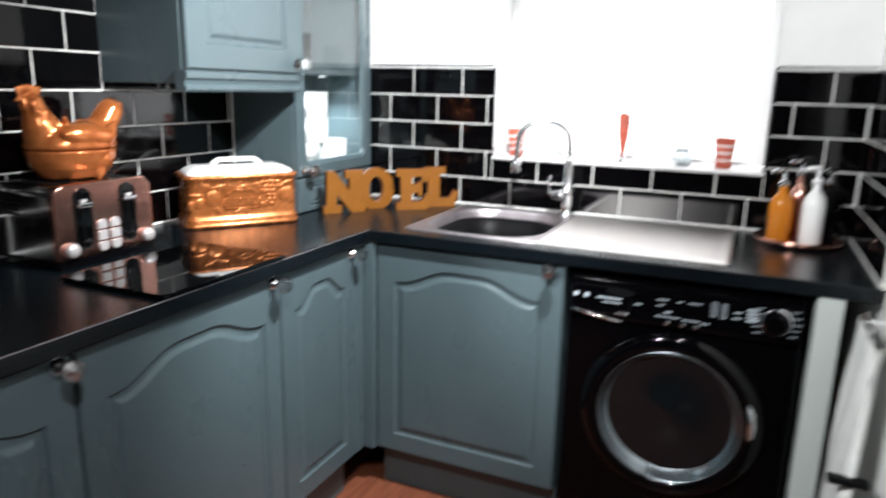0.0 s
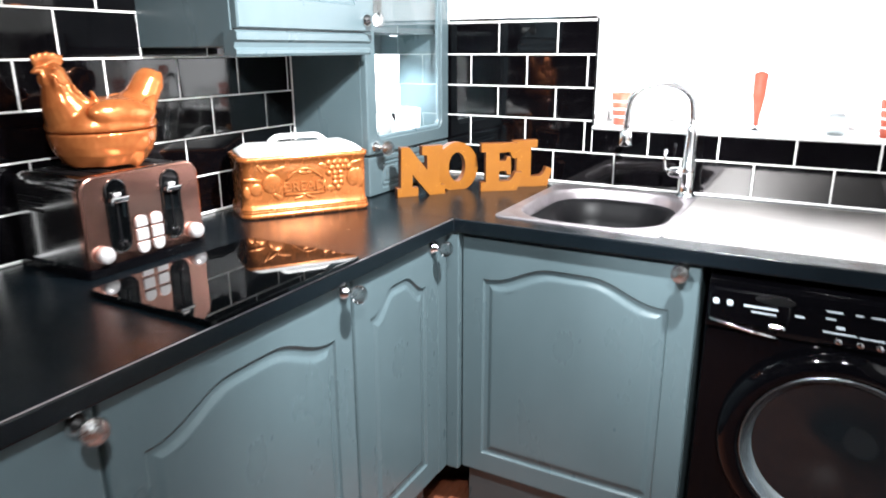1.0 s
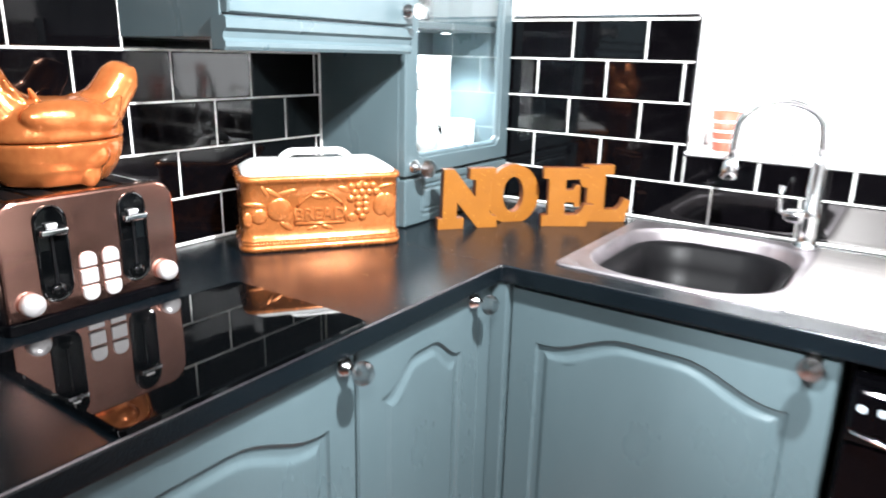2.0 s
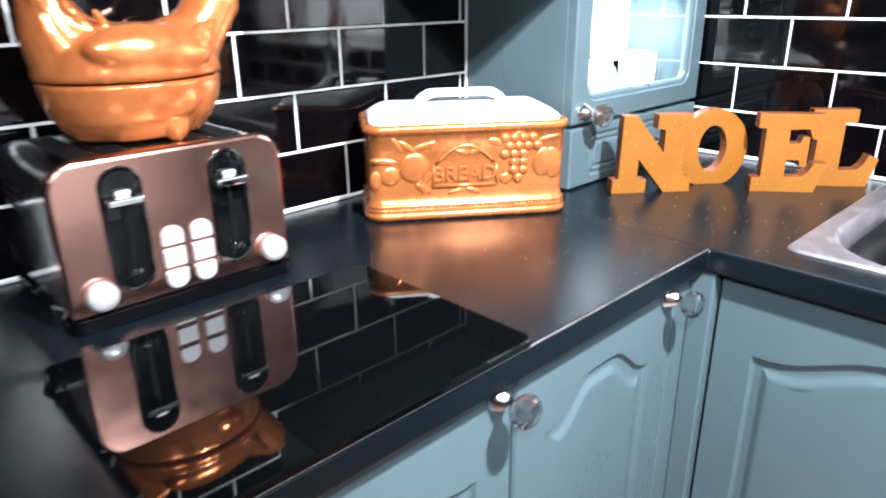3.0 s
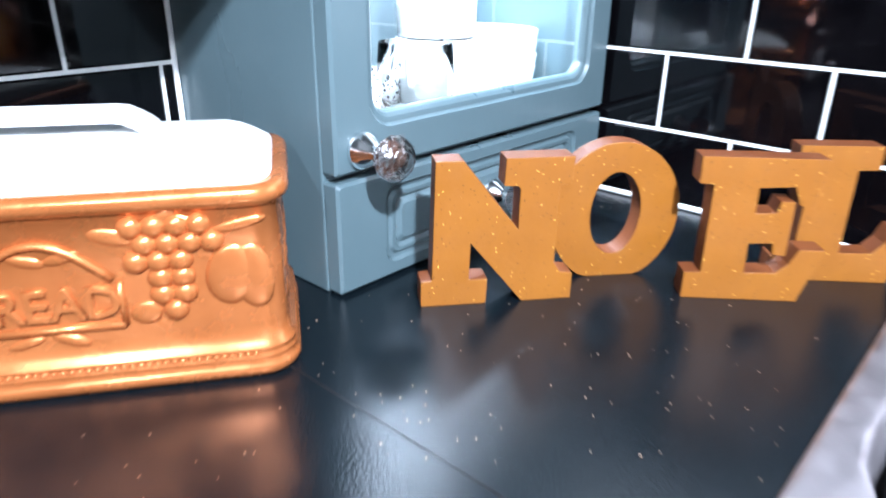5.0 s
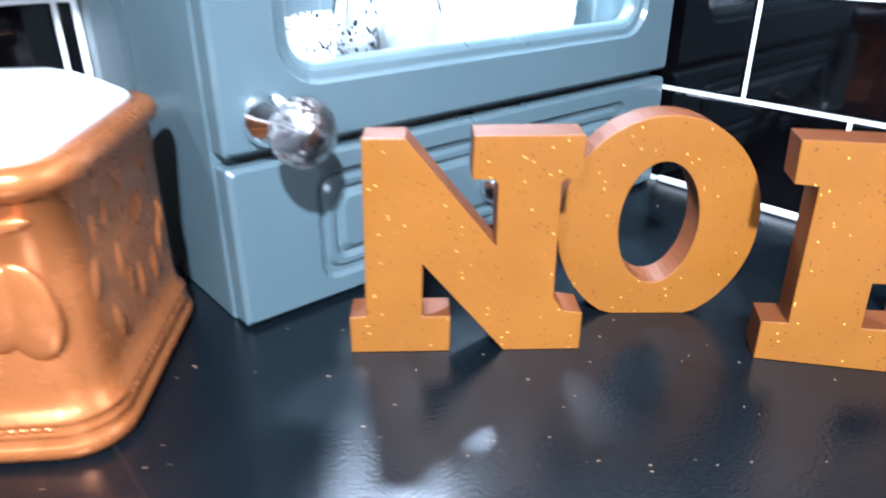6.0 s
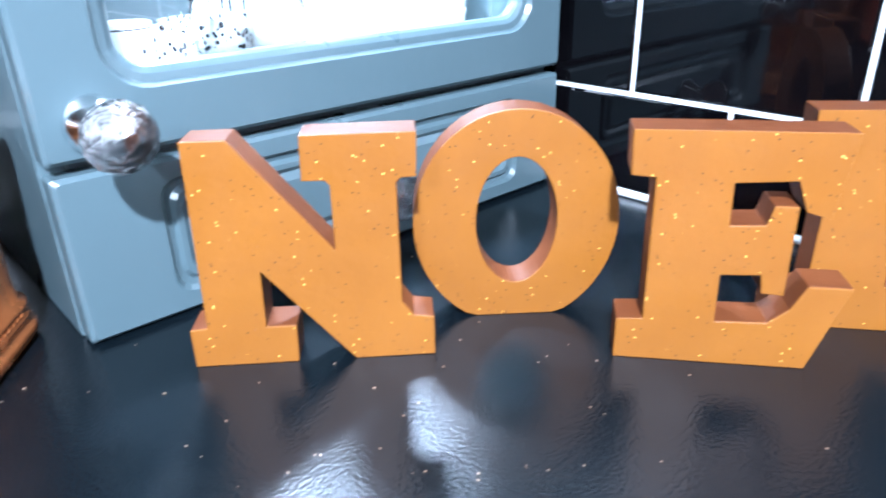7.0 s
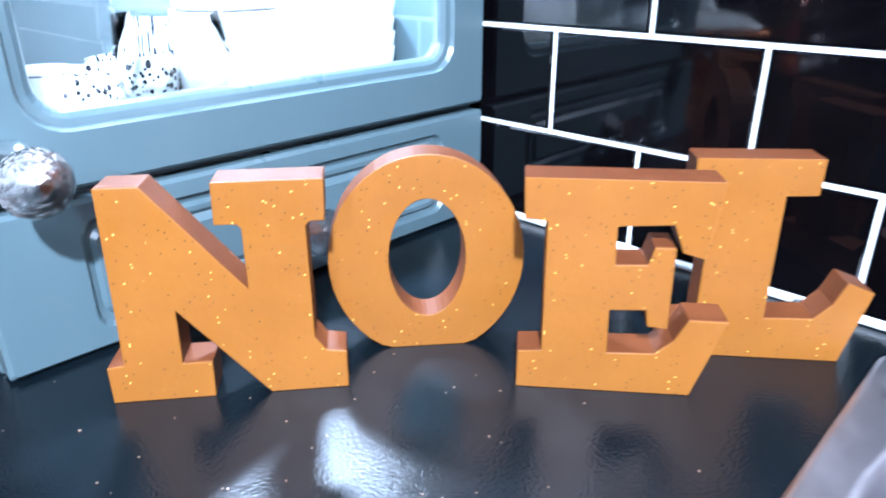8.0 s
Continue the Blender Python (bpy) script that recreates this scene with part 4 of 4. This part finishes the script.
bottle(1.838, -0.100, 0.030, 0.190, COPPER, "copper soap bottle with a chrome pump", CHROME)

# ---- on the window sill ----
def pot(x, r, h, label):
    b = base("plant_pot", pose(x, 0.060, WZ0), label, "pot", "sill pots")
    part("pot", lathe([(r * 0.70, 0), (r, h), (r * 0.9, h), (r * 0.62, 0.006), (0.0, 0.006)], 24), RED_POT, b, smooth=True)
    for k in range(3):
        part("stripe", lathe([(r * (0.70 + 0.3 * t) + 0.0006, h * t) for t in (0.24 + 0.24 * k, 0.30 + 0.24 * k)], 24, cap=False), CERAMIC, b, "white painted stripe")
    return b


pot(0.872, 0.036, 0.100, "small red pot with white stripes on the sill")
pot(1.606, 0.036, 0.100, "small red pot with white stripes on the sill")
cone = base("tree_cone", pose(1.268, 0.060, WZ0), "tall narrow red cone ornament on the sill", "ornament")
part("cone", lathe([(0.006, 0.018), (0.018, 0.10), (0.020, 0.165), (0.004, 0.172)], 20), RED_POT, cone, smooth=True)
part("foot", lathe([(0.022, 0), (0.022, 0.006), (0.005, 0.010), (0.005, 0.020)], 20), CHROME, cone, smooth=True)
for x, r, h in ((0.955, 0.030, 0.075), (1.035, 0.030, 0.085), (1.475, 0.032, 0.060)):
    tagged(put("glass_candle_jar", lathe([(r * 0.7, 0), (r, h * 0.35), (r * 0.95, h * 0.7), (r * 0.6, h), (r * 0.54, h), (r * 0.88, h * 0.7), (r * 0.92, h * 0.35), (r * 0.6, 0.005)], 22), FROSTED if x > 1.2 else THIN_GLASS, m=pose(x, 0.055, WZ0), smooth=True), "small glass candle jar on the sill", "jar", "sill jars")

# ---- crockery in the dresser ----
SHELF = TOP + 0.136
tagged(put("shelf_liner", box(0.014, 0.250, -0.480, -0.035, SHELF + 0.0005, SHELF + 0.002), CERAMIC), "white paper liner on the dresser shelf", "liner")
rnd = random.Random(3)


def bowl_stack(name, x, y, r, h, count, label, flare=0.72):
    for k in range(count):
        ob = put(name, lathe([(r * 0.70, 0), (r * 0.74, 0.003), (r * 0.90, h * 0.20), (r * flare, h * 0.50), (r, h * 0.96), (r * 0.985, h), (r * 0.965, h * 0.97), (r * flare * 0.94, h * 0.5), (r * 0.66, 0.006), (0.0, 0.006)], 40), CERAMIC, m=pose(x + rnd.uniform(-0.002, 0.002), y, SHELF + 0.0022 + k * h * 0.34), smooth=True)
        tagged(ob, label, "bowl", "stacked bowls")


bowl_stack("bowl", 0.128, -0.120, 0.086, 0.046, 4, "white china bowl stacked in the dresser", 0.965)
for k in range(3):
    mug = base("mug", pose(0.165, -0.245, SHELF + 0.0022 + 0.0920 * k, 0, 0, 130 + 8 * k) @ Matrix.Scale(1.22, 4), "white china mug stacked in the dresser", "mug", "stacked mugs")
    part("cup", lathe([(0.036, 0), (0.040, 0.003), (0.042, 0.075), (0.039, 0.075), (0.036, 0.007), (0.0, 0.006)], 32), CERAMIC, mug, smooth=True)
    part("handle", tube([(0.040, 0, 0.062), (0.060, 0, 0.058), (0.066, 0, 0.040), (0.058, 0, 0.020), (0.040, 0, 0.014)], 0.005, 8), CERAMIC, mug, smooth=True)
SPOTTED = speckled(speckled(mat("spotted_china", (0.70, 0.70, 0.69), 0.2), (0.012, 0.012, 0.015), 150, 0.42), (0.012, 0.012, 0.015), 210, 0.40)
cup = base("tumbler", pose(0.226, -0.428, SHELF + 0.0022), "slim white tumbler with a few small dark spots", "tumbler")
part("cup", lathe([(0.0150, 0), (0.0165, 0.002), (0.0200, 0.064), (0.0188, 0.0645), (0.0150, 0.004), (0.0, 0.004)], 28), CERAMIC, cup, smooth=True)
part("rim_line", lathe([(0.0199, 0.0600), (0.0201, 0.0612)], 28, cap=False), INK, cup, "fine dark line below the rim")
for k in range(10):
    a, z = 2.4 * k, 0.014 + 0.004 * k
    rr = 0.0164 + 0.0036 * z / 0.064
    part("spot", lathe([(0.0022, 0.0), (0.0018, 0.0006)], 8), INK, cup, m=pose(rr * math.cos(a), rr * math.sin(a), z) @ Matrix.Rotation(a, 4, "Z") @ pose(0, 0, 0, 0, 90, 0))
tagged(put("glass_dish", lathe([(0.026, 0), (0.030, 0.004), (0.026, 0.010), (0.036, 0.018), (0.044, 0.034), (0.046, 0.056), (0.043, 0.094), (0.0415, 0.094), (0.0445, 0.056), (0.0425, 0.035), (0.034, 0.021), (0.0, 0.016)], 36), THIN_GLASS, m=pose(0.200, -0.318, SHELF + 0.0022), smooth=True), "clear round glass bowl in the dresser", "glass bowl")
tagged(put("spotted_mug", lathe([(0.034, 0), (0.038, 0.004), (0.041, 0.052), (0.038, 0.052), (0.034, 0.006), (0.0, 0.006)], 32), SPOTTED, m=pose(0.165, -0.395, SHELF + 0.0022), smooth=True), "white mug speckled with dark spots", "mug", "spotted mugs")
tagged(put("spotted_mug", lathe([(0.034, 0), (0.038, 0.004), (0.041, 0.052), (0.038, 0.052), (0.034, 0.006), (0.0, 0.006)], 32), SPOTTED, m=pose(0.118, -0.318, SHELF + 0.0022), smooth=True), "white mug speckled with dark spots", "mug", "spotted mugs")
ribbed = [[((0.0155 + 0.0035 * z / 0.11 + 0.0009 * (i % 2)) * math.cos(2 * math.pi * i / 36), (0.0155 + 0.0035 * z / 0.11 + 0.0009 * (i % 2)) * math.sin(2 * math.pi * i / 36), z) for i in range(36)] for z in (0.0, 0.004, 0.06, 0.13)]
tagged(put("ribbed_glass", loft(ribbed), THIN_GLASS, m=pose(0.186, -0.452, SHELF + 0.0022)), "slender ribbed clear glass", "glass")
for x, y in ((0.155, -0.445), (0.205, -0.365), (0.10, -0.33)):
    tagged(put("drinking_glass", lathe([(0.026, 0), (0.029, 0.006), (0.033, 0.120), (0.031, 0.120), (0.026, 0.010), (0.0, 0.009)], 28), CLEAR, m=pose(x, y, TOP + 0.4945), smooth=True), "clear drinking glass on the upper shelf", "glass", "upper shelf glasses")

# ---- ceiling spotlights ----
LENS = bpy.data.materials.new("lit_lens")
LENS.use_nodes = True
LENS.node_tree.nodes["Principled BSDF"].inputs["Emission Color"].default_value = (0.95, 0.98, 1.0, 1)
LENS.node_tree.nodes["Principled BSDF"].inputs["Emission Strength"].default_value = 6.0
# unseen fittings; the third only goes with the added fill lamp
for (x, y, z), *_ in SPOTS:
    fit_ = base("ceiling_spotlight", pose(x, y, CEIL), "small chrome ceiling spotlight, unseen", "spotlight", "ceiling spotlights")
    part("rose", lathe([(0.05, -0.012), (0.05, 0.0)], 24), CHROME, fit_)
    part("stem", lathe([(0.006, z - CEIL + 0.075), (0.006, -0.012)], 12), CHROME, fit_)
    part("shade", lathe([(0.036, z - CEIL + 0.030), (0.036, z - CEIL + 0.060), (0.012, z - CEIL + 0.075), (0.010, z - CEIL + 0.073), (0.034, z - CEIL + 0.058), (0.034, z - CEIL + 0.030)], 24, cap=False), CHROME, fit_, smooth=True)

for (x, y, z), _ in PUCKS:
    puck = base("puck_lamp", pose(x, y, z + 0.007), "small round cabinet light under the dresser shelf", "lamp", "cabinet lights")
    part("housing", lathe([(0.020, -0.005), (0.022, -0.003), (0.022, 0.0)], 20), CHROME, puck, smooth=True)
    part("lens", lathe([(0.013, -0.0062), (0.013, -0.005)], 16), LENS, puck, "glowing white lens")

# ---- fallen glitter ----
rnd = random.Random(11)
bm = bmesh.new()
for k in range(150):
    while True:
        x, y = rnd.gauss(0.52, 0.14), rnd.gauss(-0.52, 0.20)
        if 0.29 < x < 0.69 and -0.95 < y < -0.02 and (x < 0.61 or y > -0.60):
            break
    s = rnd.uniform(0.0003, 0.0008)
    bmesh.ops.create_cube(bm, size=1, matrix=pose(x, y, TOP + 0.0006, 0, 0, rnd.uniform(0, 90)) @ Matrix.Diagonal((s * rnd.uniform(1, 2.5), s, 0.0006, 1)))
tagged(put("glitter", bm, GLITTER), "loose gold glitter flecks on the worktop", "glitter", kind="stuff")

# ---- wall tiles, each a piece of its wall ----
PITCH, ROW, GAP, THICK = 0.2045, 0.102, 0.0048, 0.008
tile_meshes = {}


def tile_mesh(w, h):
    key = (round(w, 4), round(h, 4))
    if key not in tile_meshes:
        b, d = 0.0022, 0.0012
        rings = [[(x, y, z) for x, y in ((-w / 2 + i, -h / 2 + i), (w / 2 - i, -h / 2 + i), (w / 2 - i, h / 2 - i), (-w / 2 + i, h / 2 - i))] for i, z in ((0, -THICK), (0, -d), (b, 0))]
        bm = loft(rings)
        bmesh.ops.recalc_face_normals(bm, faces=bm.faces)
        me = bpy.data.meshes.new("tile")
        bm.to_mesh(me)
        bm.free()
        me.materials.append(TILE)
        tile_meshes[key] = me
    return tile_meshes[key]


def tile_wall(wall, place, u0, u1, z0, z1, joint, skip=None, pitch=PITCH):
    """Lay half-bonded tiles between u0 and u1. place(u, z, w, h) gives a tile's pose; joint: where odd courses break."""
    rnd = random.Random(5)
    for row in range(0, 12):
        a, b = max(z0, 0.914 + ROW * row + GAP / 2), min(z1, 0.914 + ROW * (row + 1) - GAP / 2)
        if b - a < 0.012:
            continue
        start = joint + (0 if row % 2 == 0 else pitch / 2)
        k0 = math.floor((u0 - start) / pitch)
        for k in range(k0, k0 + 20):
            c, d = max(u0, start + pitch * k + GAP / 2), min(u1, start + pitch * (k + 1) - GAP / 2)
            if d - c < 0.010:
                continue
            for c, d, a2, b2 in (skip(c, d, a, b) if skip else [(c, d, a, b)]):
                ob = new("tile", tile_mesh(d - c, b2 - a2))
                ob.parent = wall
                ob.matrix_basis = place((c + d) / 2, (a2 + b2) / 2) @ pose(0, 0, 0, rnd.uniform(-0.12, 0.12), rnd.uniform(-0.12, 0.12), 0)


def not_window(c, d, a, b):
    """Cut a tile round the window opening."""
    e0, e1, f = WX0 - 0.004, WX1 + 0.004, WZ0 - 0.014
    if b <= f or d <= e0 or c >= e1:
        return [(c, d, a, b)]
    out = []
    if c < e0 - 0.01:
        out.append((c, e0, a, b))
    if d > e1 + 0.01:
        out.append((e1, d, a, b))
    if a < f - 0.012:
        out.append((max(c, e0 + 0.003), min(d, e1 - 0.003), a, f))
    return out


def grout(name, bm):
    tagged(put(name, bm, GROUT), "white grout bed between the tiles", "grout", kind="structure")


TZ0 = TOP + 0.006
bm = box(0.0, WX0, -0.002, 0.0085, TOP, TILED)
box(WX1, RIGHT, -0.002, 0.0085, TOP, TILED, bm)
box(WX0, WX1, -0.002, 0.0085, TOP, WZ0 - 0.013, bm)
grout("trim_grout", bm)
grout("trim_grout", box(-0.0085, 0.002, -2.9, -0.001, TOP, 2.02))
grout("trim_grout", box(RIGHT - 0.002, RIGHT + 0.0085, -0.62, -0.001, TOP, TILED))
tile_wall(wall_north, lambda u, z: pose(u, -0.004, z, 90, 0, 0), 0.20, RIGHT - 0.003, TZ0, TILED - 0.002, 0.465, not_window)
tile_wall(wall_west, lambda u, z: pose(0.004, u, z, 90, 0, 90), -2.86, -0.45, TZ0, 2.02, -0.8310, None, 0.203)
tile_wall(wall_east, lambda u, z: pose(RIGHT - 0.004, u, z, 90, 0, -90), -0.60, -0.006, TZ0, TILED - 0.002, -0.36)
